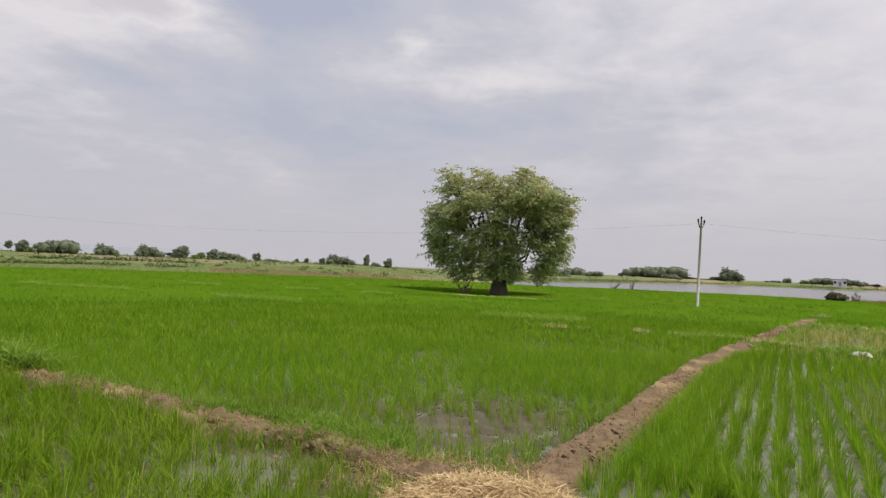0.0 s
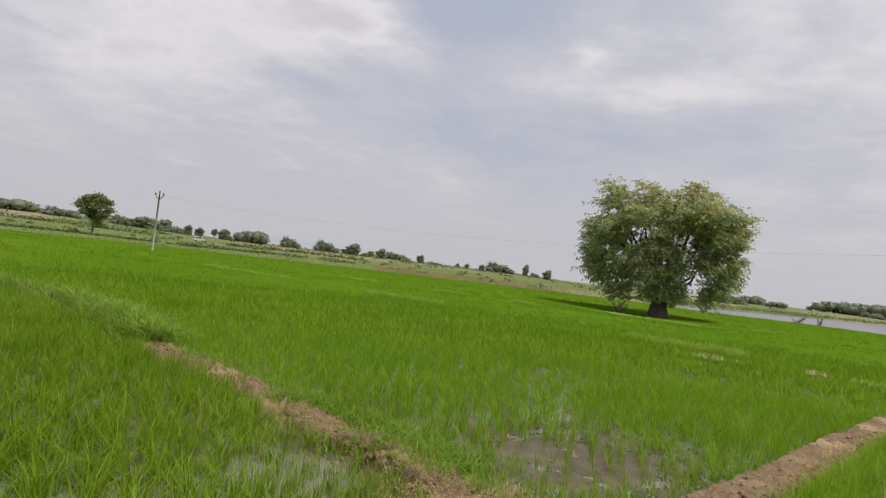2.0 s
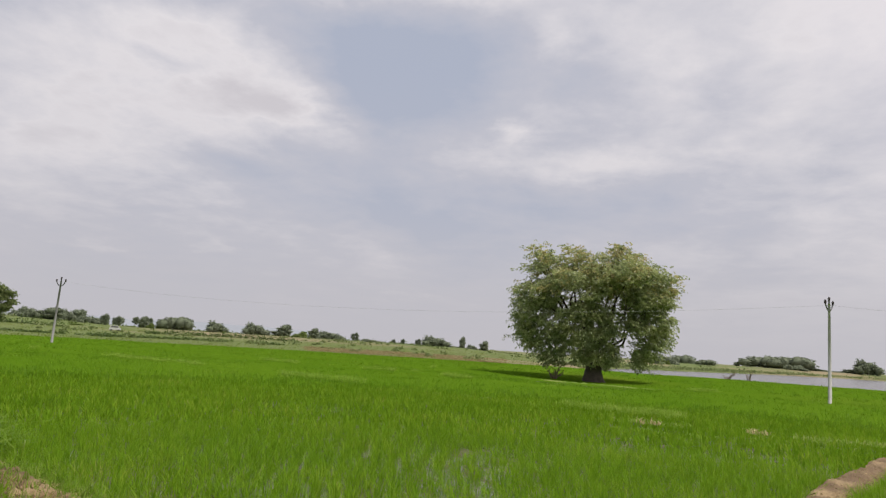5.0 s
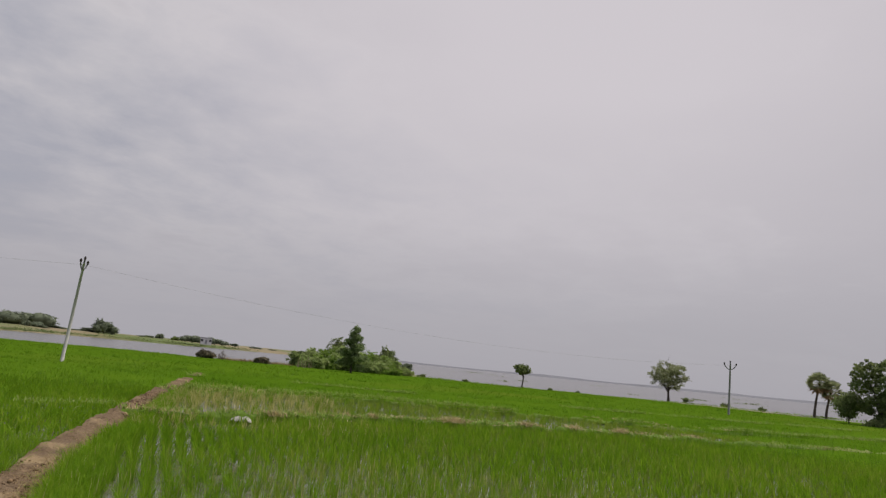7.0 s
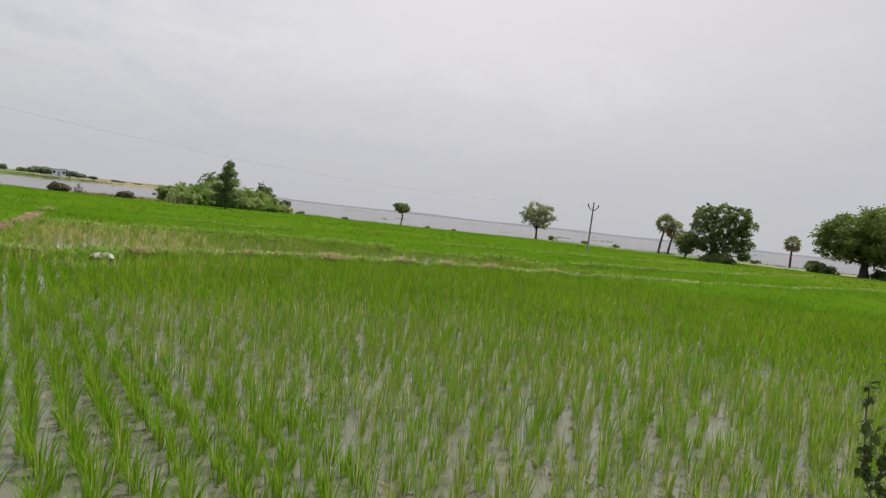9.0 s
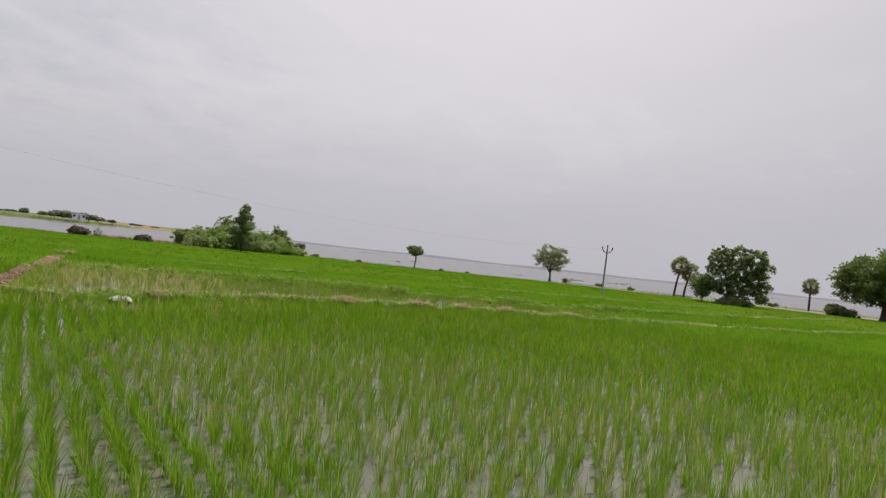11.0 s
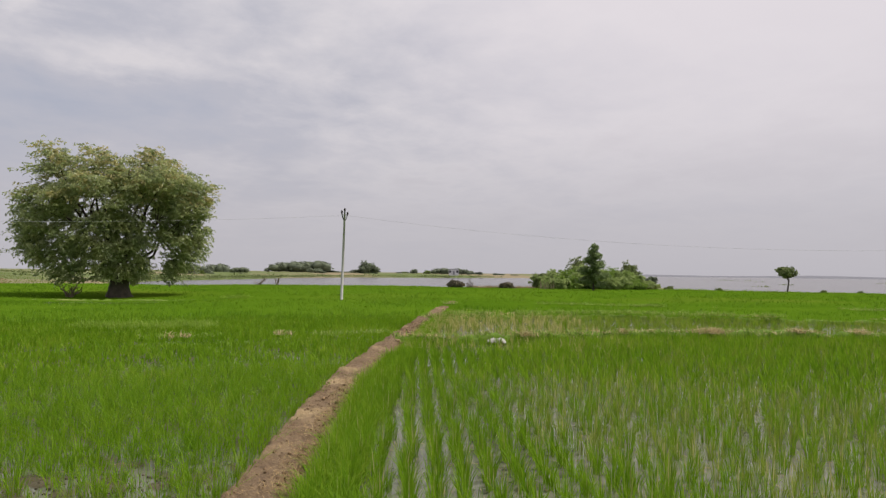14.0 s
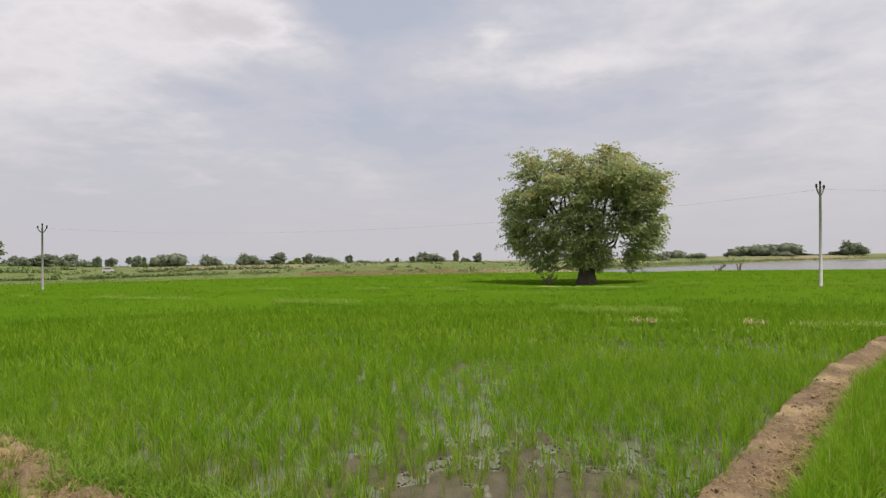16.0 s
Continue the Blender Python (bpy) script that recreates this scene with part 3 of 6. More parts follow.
thing("paddy_water", mesh_of("paddy_water", np.stack([x, y, 0 * x], -1).reshape(-1, 3), grid_faces(*x.shape), True), M_WATER,
      "shallow muddy water standing in the rice fields", "water", kind="structure", at=(0, 0, -0.004))

# the closed green of the farther rice
x, y, r = polar(np.linspace(25, 96, 150), np.linspace(-114, 66, 430))
z = 0.24 * np.clip((r - 25) / 6, 0, 1) + 0.12 * (fractal(x, y, 0.9, 4) - 0.5) + 0.05 * (noise2(x, y, 3.0, 8) - 0.5) - 0.01
edge = 92 + 10 * (noise2(x, y, 0.06, 2) - 0.5)
gone = inside(x, y, LAKE) | (r > edge) | (inside(x, y, RIGHT_LINE + RIGHT_LINE_2[::-1]) & (r < 33))
region = inside(x, y, RIGHT_LINE + RIGHT_LINE_2[::-1])
z = z * np.where(region, np.clip((r - 33) / 4, 0, 1), 1) * np.where(r < 40, np.clip(away(x, y, RIGHT_LINE_2) / 1.6, 0, 1), 1)
for n, line in enumerate((RIGHT_LINE_2, RIGHT_LINE_3, LEFT_LINE_2, LEFT_LINE_3, LEFT_LINE_4)):
    z = z + (0.10 if n else 0.05) * np.exp(-(away(x, y, line) / 0.45) ** 2) * (0.4 + 1.2 * noise2(x, y, 0.35, 30 + n))
z = z - 0.28 * np.exp(-(((x - 5.2) / 6.5) ** 2 + ((y - 51.5) / 8.5) ** 2) ** 2)
for line in (PATH_LINE,):
    z = z - 0.10 * np.exp(-(away(x, y, line) / 0.8) ** 2)
f = grid_faces(*x.shape)
f = f[~gone.ravel()[f].any(1)]
thing("rice_canopy", mesh_of("rice_canopy", np.stack([x, y, z], -1).reshape(-1, 3), f, True), M_CANOPY,
      "bright green rice standing close in farther fields", "rice field", kind="stuff")


def bund(name, line, top, foot, high, step, cols, bumps, label, seed, material=None):
    """An earth bank along a line, with an uneven crest and crumbling sides."""
    q, d = polyline(line, step)
    side = np.stack([d[:, 1], -d[:, 0]], 1)
    u = np.linspace(-1, 1, cols)
    wob = 1 + (0.12 if line is PATH_LINE else 0.45) * (fractal(q[:, 0], q[:, 1], 0.9, seed) - 0.5) * 2
    half = (foot / 2 * wob)[:, None] * (u * np.where(u > 0, 1.2 if line is PATH_LINE else 1.0, 1.0))[None]
    x, y = q[:, :1] + side[:, :1] * half, q[:, 1:2] + side[:, 1:2] * half
    flat = np.where(u < 0, min(0.8, 1.5 * top / foot), 0.7 * top / foot)
    shape = np.clip((1 - np.abs(u)) / (1 - flat), 0, 1)
    shape = shape * shape * (3 - 2 * shape)
    patchy = np.clip((q[:, 1] - 13) / 5, 0, 1) if line is PATH_LINE else 0 * q[:, 0]
    z = (1 + patchy * (0.7 + 1.2 * (noise2(q[:, 0], q[:, 1], 0.7, 12) - 0.5)))[:, None] * high * shape[None] * (0.85 + (0.2 if line is PATH_LINE else 0.5) * (fractal(q[:, 0], q[:, 1], 0.7, seed + 3) - 0.5))[:, None]
    rough = (fractal(x, y, 3.0, seed + 5) - 0.5) * (bumps * (0.9 if line is PATH_LINE else 1.6) + 0.06 * patchy[:, None]) + (fractal(x, y, 9.0, seed + 7, 3) - 0.5) * bumps + (fractal(x, y, 26.0, seed + 9, 2) - 0.5) * bumps * 0.5
    z = z + rough * (0.25 + shape[None]) - 0.12 * (1 - shape[None])
    me = mesh_of(name, np.stack([x, y, z], -1).reshape(-1, 3), grid_faces(*x.shape)[:, ::-1], True)
    return thing(name, me, material or M_DIRT, label, "bund", kind="structure")


bund("path_bund", PATH_LINE, 0.34, 0.70, 0.13, 0.04, 41, 0.055, "trodden brown earth bund used as a footpath between rice fields", 1)
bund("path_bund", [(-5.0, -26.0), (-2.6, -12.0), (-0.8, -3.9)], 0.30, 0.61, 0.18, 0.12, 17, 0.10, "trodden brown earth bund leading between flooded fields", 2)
bund("side_bund", SIDE_LINE, 0.34, 0.95, 0.16, 0.04, 37, 0.15, "low crumbling earth bund with dry grass on it", 31)
for n, line in enumerate((RIGHT_LINE, RIGHT_LINE_2, RIGHT_LINE_3, LEFT_LINE, LEFT_LINE_2, LEFT_LINE_3, LEFT_LINE_4)):
    bund("field_bund", line, 0.22, 0.6, 0.05 if line is LEFT_LINE else 0.28 if line is RIGHT_LINE else 0.17 if n < 3 else 0.10, 0.2, 13, 0.12, "narrow grassy earth bund between two rice fields", 50 + n, M_SOD)


def clods(rng, centres, sizes):
    """Small broken lumps of earth, each an uneven six-sided block."""
    box = np.array([[-1, -1, -1], [1, -1, -1], [1, 1, -1], [-1, 1, -1], [-0.55, -0.55, 1], [0.55, -0.55, 1], [0.55, 0.55, 1], [-0.55, 0.55, 1]], float) * 0.5
    quad = np.array([[0, 3, 2, 1], [4, 5, 6, 7], [0, 1, 5, 4], [1, 2, 6, 5], [2, 3, 7, 6], [3, 0, 4, 7]])
    n = len(centres)
    turn = rng.uniform(0, 2 * np.pi, n)
    b = box[None] * (1 + rng.uniform(-0.35, 0.35, (n, 8, 3))) * sizes[:, None, None] * [1, 0.8, 0.45]
    c, s = np.cos(turn)[:, None], np.sin(turn)[:, None]
    v = np.stack([b[:, :, 0] * c - b[:, :, 1] * s, b[:, :, 0] * s + b[:, :, 1] * c, b[:, :, 2]], -1) + centres[:, None]
    return v.reshape(-1, 3), (quad[None] + 8 * np.arange(n)[:, None, None]).reshape(-1, 4)


def along(rng, line, n, spread, power=1.0, start=0.0, end=1.0):
    """n random places by a line, crowded to its start where power is over 1; also how far from it."""
    q, d = polyline(line, 0.05)
    k = ((start + (end - start) * rng.uniform(0, 1, n) ** power) * (len(q) - 1)).astype(int)
    off = rng.normal(0, spread, n)
    return q[k, 0] + d[k, 1] * off, q[k, 1] - d[k, 0] * off, off


def bank(off, high, top, foot):
    t = np.clip((foot / 2 - np.abs(off)) / ((foot - top) / 2), 0, 1)
    return high * t * t * (3 - 2 * t)


rng = np.random.default_rng(21)
x1, y1, o1 = along(rng, PATH_LINE, 2600, 0.20, 1.3, 0.22)
edge = rng.uniform(0, 1, 2600) < 0.45
x2, y2, o2 = along(rng, SIDE_LINE, 2000, 0.22, 1.2, 0.0, 0.40)
q, d = polyline(PATH_LINE, 0.05)
near_q = np.argmin((q[:, :1] - x1) ** 2 + (q[:, 1:2] - y1) ** 2, axis=0)
o1 = np.where(edge, 0.27 + rng.normal(0, 0.06, 2600), o1)
x1, y1 = q[near_q, 0] + d[near_q, 1] * o1, q[near_q, 1] - d[near_q, 0] * o1
pts = np.concatenate([np.stack([x1, y1, bank(o1, 0.13, 0.34, 0.80) - 0.004], 1), np.stack([x2, y2, bank(o2, 0.13, 0.36, 0.95)], 1)])
size = np.concatenate([rng.gamma(1.3, 0.009, 2600) + 0.007 + 0.014 * edge * rng.uniform(0, 1, 2600), rng.gamma(1.5, 0.016, 2000) + 0.009])
x3, y3, o3 = along(rng, PATH_LINE, 900, 0.20, 1.0, 0.50, 0.86)
pts = np.concatenate([pts, np.stack([x3, y3, bank(o3, 0.17, 0.34, 0.80)], 1)])
size = np.concatenate([size, rng.gamma(2.0, 0.018, 900) + 0.012])
thing("earth_clods", mesh_of("earth_clods", *clods(rng, pts, size.clip(0, 0.10))), M_CLOD, "broken lumps of dry brown earth lying on bunds", "earth clods", kind="stuff")
a, rr = rng.uniform(0, 2 * np.pi, 1500), np.sqrt(rng.uniform(0, 1, 1500))
pts = np.stack([1.0 + 1.7 * rr * np.cos(a), 8.8 + 1.9 * rr * np.sin(a), 0 * a + 0.002], 1)
thing("mud_lumps", mesh_of("mud_lumps", *clods(rng, pts, 0.012 + rng.gamma(1.4, 0.012, 1500).clip(0, 0.07))), M_MUD, "small wet lumps of mud in a puddle", "mud", kind="stuff")

# ---- rice ----
def rice_field(line_dir, spacing, step, reach, jitter, rng):
    """Places on a planting grid round CENTRE."""
    d = np.array(line_dir, float) / np.linalg.norm(line_dir)
    s = np.array([d[1], -d[0]])
    i, j = np.meshgrid(np.arange(-int(reach / spacing), int(reach / spacing) + 1), np.arange(-int(reach / step), int(reach / step) + 1), indexing="ij")
    p = i[..., None] * spacing * s + j[..., None] * step * d + CENTRE
    p = p.reshape(-1, 2) + rng.normal(0, jitter, (i.size, 2)) * (1 + 0.9 * noise2(*p.reshape(-1, 2).T, 0.35, 44))[:, None]
    wander = 0.05 * (noise2(p[:, 0], p[:, 1], 0.3, 3) - 0.5) + 0.05 * (noise2(p[:, 0], p[:, 1], 1.1, 8) - 0.5)
    p = p + wander[:, None] * s
    return p[:, 0], p[:, 1]


def right_of_path(x, y):
    """True on the side of the footpath where the flooded rows lie."""
    px, py = np.array([p[1] for p in PATH_LINE]), np.array([p[0] for p in PATH_LINE])
    return x > np.interp(y, px, py, left=-0.8, right=24.2)


def front_left(x, y):
    """True in the near field before the side bund."""
    sx, sy = np.array([p[0] for p in SIDE_BASE])[::-1], np.array([p[1] for p in SIDE_BASE])[::-1]
    return ~right_of_path(x, y) & (y < np.interp(x, sx, sy, left=19.0, right=5.1))


def in_view(x, y, lo, hi):
    r, a = np.hypot(x - CENTRE[0], y - CENTRE[1]), np.degrees(np.arctan2(-(x - 0.8), y - 1.5))
    return (r >= lo) & (r < hi) & (a > -112) & (a < 66)


def free_of_bunds(x, y, gap):
    """Off the footpath and side bund by gap; the grassy field bunds are overgrown closer."""
    ok = np.ones(np.shape(x), bool)
    for n, line in enumerate(BUNDS):
        ok &= away(x, y, line) > (gap if n < 2 else 0.22 if n in (2, 5) else 0.0)
    return ok


def thinness(x, y):
    """How full the plants stand, 0 to 1: bare puddles by the bunds' meeting, patchy elsewhere."""
    full = np.ones(np.shape(x))
    full *= 1 - 0.97 * np.exp(-(((x - 0.75) / 1.25) ** 2 + ((y - 8.3) / 1.15) ** 2) ** 2)
    full *= 1 - 0.30 * np.exp(-(((x - 1.6) / 1.1) ** 2 + ((y - 9.6) / 1.0) ** 2) ** 2)
    full *= 1 - 0.12 * np.exp(-((x - 0.9) ** 2 + (y - 10.2) ** 2) / 3.2)
    full *= 1 - 0.86 * np.exp(-(((x + 1.0) / 1.3) ** 2 + ((y - 6.35) / 1.0) ** 2) ** 2)
    full *= 1 - 0.55 * np.exp(-((x + 1.75) ** 2 + (y - 6.2) ** 2) / 0.9)
    full *= 1 - 0.62 * np.exp(-(((x + 2.0) / 1.7) ** 2 + ((y - 8.55 + 0.25 * (x + 2.0)) / 0.55) ** 2) ** 2)
    full *= 1 - 0.68 * np.exp(-(((x - 10.6) / 2.4) ** 2 + ((y - 17.0 + 0.12 * (x - 10.6)) / 0.8) ** 2) ** 2)
    patchy = fractal(x, y, 0.35, 13)
    return full * np.clip(0.45 + 1.1 * patchy, 0.45, 1.0)


def clumps(rng, x, y, count, tall, wide, lean, segments, tight):
    """Rice plants: count blades each, standing in tufts."""
    n = len(x)
    full = thinness(x, y)
    many = np.repeat(np.arange(n), count)
    keep = rng.uniform(0, 1, len(many)) < (0.35 + 0.65 * full)[many]
    many = many[keep]
    a = rng.uniform(0, 2 * np.pi, len(many))
    rad = tight * np.sqrt(rng.uniform(0, 1, len(many)))
    base = np.stack([x[many] + rad * np.cos(a), y[many] + rad * np.sin(a), np.full(len(many), -0.02)], 1)
    own = (0.62 + 0.38 * full) * rng.uniform(0.85, 1.12, n)
    h = tall * own[many] * rng.uniform(0.55, 1.12, len(many))
    lea = lean * rng.uniform(0.15, 1.3, len(many))
    return blades(rng, base, h, wide * rng.uniform(0.7, 1.3, len(many)), lea, segments, a + rng.normal(0, 0.5, len(many)))


ROW = (0.49, 0.872)
rng = np.random.default_rng(5)
# flooded rows beside the footpath
x, y = rice_field(ROW, 0.28, 0.23, 33, 0.024, rng)
open_water = 0.08 * np.exp(-((x - 8.5) / 4.0) ** 2 - ((y - 4.6) / 3.0) ** 2)
ok = right_of_path(x, y) & (rng.uniform(0, 1, len(x)) > open_water) & free_of_bunds(x, y, 0.36) & (rng.uniform(0, 1, len(x)) < thinness(x, y) + 0.25)
ok &= ~(inside(x, y, RIGHT_LINE + RIGHT_LINE_2[::-1]) & (rng.uniform(0, 1, len(x)) < np.where(away(x, y, PATH_LINE) < 5.5, 0.8, 0.55)))
x, y = x[ok], y[ok]
bare = inside(x, y, RIGHT_LINE + RIGHT_LINE_2[::-1])
reach = np.hypot(x - 4.0, y - 7.6)
near = in_view(x, y, 0.0, 12)
own = near & (reach < np.sort(reach[near])[240])
off_path = away(x, y, PATH_LINE)
pale = near & ~own & (rng.uniform(0, 1, len(x)) < np.clip((off_path - 1.8) / 5.0, 0, 0.45))
v, f = clumps(rng, x[pale], y[pale], 26, 0.37, 0.0085, 0.45, 2, 0.05)
thing("rice_rows", mesh_of("rice_rows_pale", v, f), M_RICE_THIN, "thin yellowing young rice in shallow water", "rice plants", kind="stuff")
own_or_pale = own | pale
by_path = near & ~own_or_pale & (off_path < 2.8)
v, f = clumps(rng, x[by_path], y[by_path], 38, 0.40, 0.0090, 0.5, 2, 0.062)
thing("rice_rows", mesh_of("rice_rows_full", v, f), M_RICE, "full green rice tufts in rows beside a footpath", "rice plants", kind="stuff")
v, f = clumps(rng, x[near & ~own_or_pale & ~by_path], y[near & ~own_or_pale & ~by_path], 28, 0.39, 0.0085, 0.42, 2, 0.05)
thing("rice_rows", mesh_of("rice_rows", v, f), M_RICE, "young green rice planted in rows in shallow water", "rice plants", kind="stuff")
# a dense fringe beside the footpath
n = 2300
q, d = polyline(PATH_LINE, 0.05)
k = ((0.22 + 0.5 * rng.uniform(0, 1, n) ** 1.2) * (len(q) - 1)).astype(int)
fo = 0.42 + (0.46 + 1.25 * np.clip((8.9 - q[k, 1]) / 2.8, 0, 1)) * rng.uniform(0, 1, n)
fx, fy = q[k, 0] + d[k, 1] * fo, q[k, 1] - d[k, 0] * fo
ok = (np.hypot(fx - CENTRE[0], fy - CENTRE[1]) > 1.4) & (fy > 5.3)
v, f = clumps(rng, fx[ok], fy[ok], 13, 0.34, 0.0100, 0.95, 3, 0.075)
thing("rice_fringe", mesh_of("rice_fringe", v, f), M_RICE, "dense green rice and grass beside the footpath", "rice plants", kind="stuff")
keep = near & (rng.uniform(0, 1, len(x)) < 0.7)
v, f = clumps(rng, x[keep], y[keep], 3, 0.40, 0.0085, 0.10, 1, 0.055)
thing("rice_stalks", mesh_of("rice_stalks", v, f), M_STUBBLE, "pale upright rice stalks among green leaves", "rice plants", kind="stuff")
plants = []
for n in range(10):
    a = rng.uniform(0, 2 * np.pi, 34)
    rad = 0.060 * np.sqrt(rng.uniform(0, 1, 34))
    base = np.stack([rad * np.cos(a), rad * np.sin(a), 0 * a - 0.02], 1)
    me = mesh_of("rice_plant", *blades(rng, base, 0.39 * rng.uniform(0.55, 1.12, 34), 0.0095 * rng.uniform(0.7, 1.3, 34), 0.42 * rng.uniform(0.15, 1.3, 34), 3, a))
    me.materials.append(M_RICE)
    plants.append(me)
for n, (px, py) in enumerate(zip(x[own], y[own])):
    ob = new("rice_plant", plants[n % 10])
    ob.location, ob.rotation_euler = (px, py, 0), (0, 0, rng.uniform(0, 6.28))
    ob.scale = (1, 1, rng.uniform(0.8, 1.1))
    tagged(ob, "tuft of young green rice standing in shallow water", "rice plant", "rice plants in the flooded rows")
mid = in_view(x, y, 12, 33) & (bare | in_view(x, y, 12, 27)) & ~(rng.uniform(0, 1, len(x)) < np.where(bare, 0.9, np.clip((off_path - 3.0) / 8, 0, 0.4)))
pale = in_view(x, y, 12, 33) & (bare | in_view(x, y, 12, 27)) & ~mid
v, f = clumps(rng, x[pale], y[pale], 12, 0.36, 0.017, 0.4, 1, 0.06)
thing("rice_rows", mesh_of("rice_rows_pale_mid", v, f), M_RICE_THIN, "yellowing young rice among greener rows", "rice plants", kind="stuff")
v, f = clumps(rng, x[mid], y[mid], 18, 0.40, 0.018, 0.4, 1, 0.065)
thing("rice_rows", mesh_of("rice_rows_mid", v, f), M_RICE, "green rice in rows, water gleaming between them", "rice plants", kind="stuff")

# yellowed rice left standing in open water by the footpath's far end
n = 520
q, d = polyline(PATH_LINE, 0.05)
k = rng.choice(np.flatnonzero((q[:, 1] > 17.5) & (q[:, 1] < 30)), n)
fo = 0.55 + 6.0 * rng.uniform(0, 1, n) ** 1.3
fx, fy = q[k, 0] + d[k, 1] * fo, q[k, 1] - d[k, 0] * fo
v, f = clumps(rng, fx, fy, 9, 0.42, 0.017, 0.35, 1, 0.05)
thing("rice_rows", mesh_of("rice_rows_yellow", v, f), M_STUBBLE, "yellowed rice tufts standing in open water", "rice plants", kind="stuff")

# dead leaves and stubble bits on the water and mud
n = 9000
r, a = 2.0 + 12 * rng.uniform(0, 1, n) ** 0.8, np.radians(rng.uniform(-110, 60, n))
lx, ly = CENTRE[0] - r * np.sin(a), CENTRE[1] + r * np.cos(a)
ok = free_of_bunds(lx, ly, 0.3) & (fractal(lx, ly, 0.9, 31) > 0.46)
base = np.stack([lx, ly, np.full(n, 0.008)], 1)[ok]
v, f = blades(rng, base, np.full(len(base), 0.012), rng.uniform(0.006, 0.016, len(base)), rng.uniform(4, 11, len(base)), 1)
v[:, 2] = np.clip(v[:, 2], 0.004, 0.03)
thing("plant_litter", mesh_of("plant_litter", v, f), M_DRYGRASS, "dead leaves and stubble lying on wet mud", "plant litter", kind="stuff")
n = 10000
r, a = 2.2 + 9 * rng.uniform(0, 1, n) ** 0.8, np.radians(rng.uniform(-110, -8, n))
lx, ly = CENTRE[0] - r * np.sin(a), CENTRE[1] + r * np.cos(a)
ok = free_of_bunds(lx, ly, 0.3) & (fractal(lx, ly, 1.6, 37) > 0.44)
base = np.stack([lx, ly, np.full(n, 0.004)], 1)[ok]
v, f = blades(rng, base, rng.uniform(0.006, 0.03, len(base)), rng.uniform(0.010, 0.028, len(base)), rng.uniform(2, 6, len(base)), 1)
thing("floating_weed", mesh_of("floating_weed", v, f), M_ALGAE, "dull green weed and scum floating between rice rows", "water weed", kind="stuff")

# the fields left of the footpath
x, y = rice_field((0.93, 0.36), 0.23, 0.18, 28, 0.06, rng)
x2, y2 = rice_field((-0.25, 0.97), 0.26, 0.16, 28, 0.035, rng)
first, second = front_left(x, y), ~front_left(x2, y2)
x, y = np.concatenate([x[first], x2[second]]), np.concatenate([y[first], y2[second]])
ok = ~right_of_path(x, y) & free_of_bunds(x, y, 0.26) & (rng.uniform(0, 1, len(x)) < thinness(x, y) * np.where(front_left(x, y), 1.45, 1.1) + 0.02)
x, y = x[ok], y[ok]
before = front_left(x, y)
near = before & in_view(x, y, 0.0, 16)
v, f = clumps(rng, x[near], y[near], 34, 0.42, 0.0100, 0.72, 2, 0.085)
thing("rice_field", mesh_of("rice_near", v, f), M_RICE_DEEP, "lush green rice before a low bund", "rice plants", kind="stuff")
near = ~before & in_view(x, y, 0.0, 14)
v, f = clumps(rng, x[near], y[near], 30, 0.35, 0.0090, 0.65, 2, 0.085)
thing("rice_field", mesh_of("rice_middle", v, f), M_RICE, "green rice thinning out towards a muddy puddle", "rice plants", kind="stuff")
mid = in_view(x, y, 14, 28) & ~(before & (np.hypot(x - CENTRE[0], y - CENTRE[1]) < 16))
v, f = clumps(rng, x[mid], y[mid], 9, 0.34, 0.027, 0.55, 1, 0.10)
thing("rice_field", mesh_of("rice_farther", v, f), M_RICE, "dense bright green rice", "rice plants", kind="stuff")

# the fields behind, where the footpath comes from
bx, by = rice_field(ROW, 0.30, 0.24, 17, 0.06, rng)
ok = (np.hypot(bx - CENTRE[0], by - CENTRE[1]) < 17) & ~in_view(bx, by, 0.0, 99) & free_of_bunds(bx, by, 0.3) & (away(bx, by, [(-5.0, -26.0), (-2.6, -12.0), (-0.8, -3.9)]) > 0.3)
v, f = clumps(rng, bx[ok], by[ok], 12, 0.38, 0.018, 0.5, 1, 0.075)
thing("rice_rows", mesh_of("rice_behind", v, f), M_RICE, "green rice in rows on both sides of a footpath", "rice plants", kind="stuff")

# stray sprouts in the puddles
n = 1200
sx = np.concatenate([1.05 + rng.normal(0, 1.05, 500), -0.9 + rng.normal(0, 0.75, 360), -1.9 + rng.normal(0, 0.8, 340)])
sy = np.concatenate([8.4 + rng.normal(0, 0.75, 500), 6.0 + rng.normal(0, 0.5, 360), 8.6 - 0.25 * (sx[860:] + 1.9) + rng.normal(0, 0.32, 340)])
ok = free_of_bunds(sx, sy, 0.34) & ~right_of_path(sx, sy) & (rng.uniform(0, 1, n) > 0.72 * np.exp(-((sx - 0.75) / 1.1) ** 4 - ((sy - 8.2) / 0.9) ** 4))
many = np.repeat(np.arange(n)[ok], 7)
base = np.stack([np.round(sx[many] / 0.2) * 0.2 + 0.05 * np.sin(9 * sx[many]), sy[many], np.full(len(many), -0.01)], 1) + rng.normal(0, 0.022, (len(many), 3)) * [1, 1, 0]
v, f = blades(rng, base, rng.uniform(0.10, 0.34, len(many)), rng.uniform(0.005, 0.009, len(many)), rng.uniform(0.1, 0.6, len(many)), 3)
thing("rice_sprouts", mesh_of("rice_sprouts", v, f), M_RICE_THIN, "thin stray rice sprouts in a muddy puddle", "rice plants", kind="stuff")

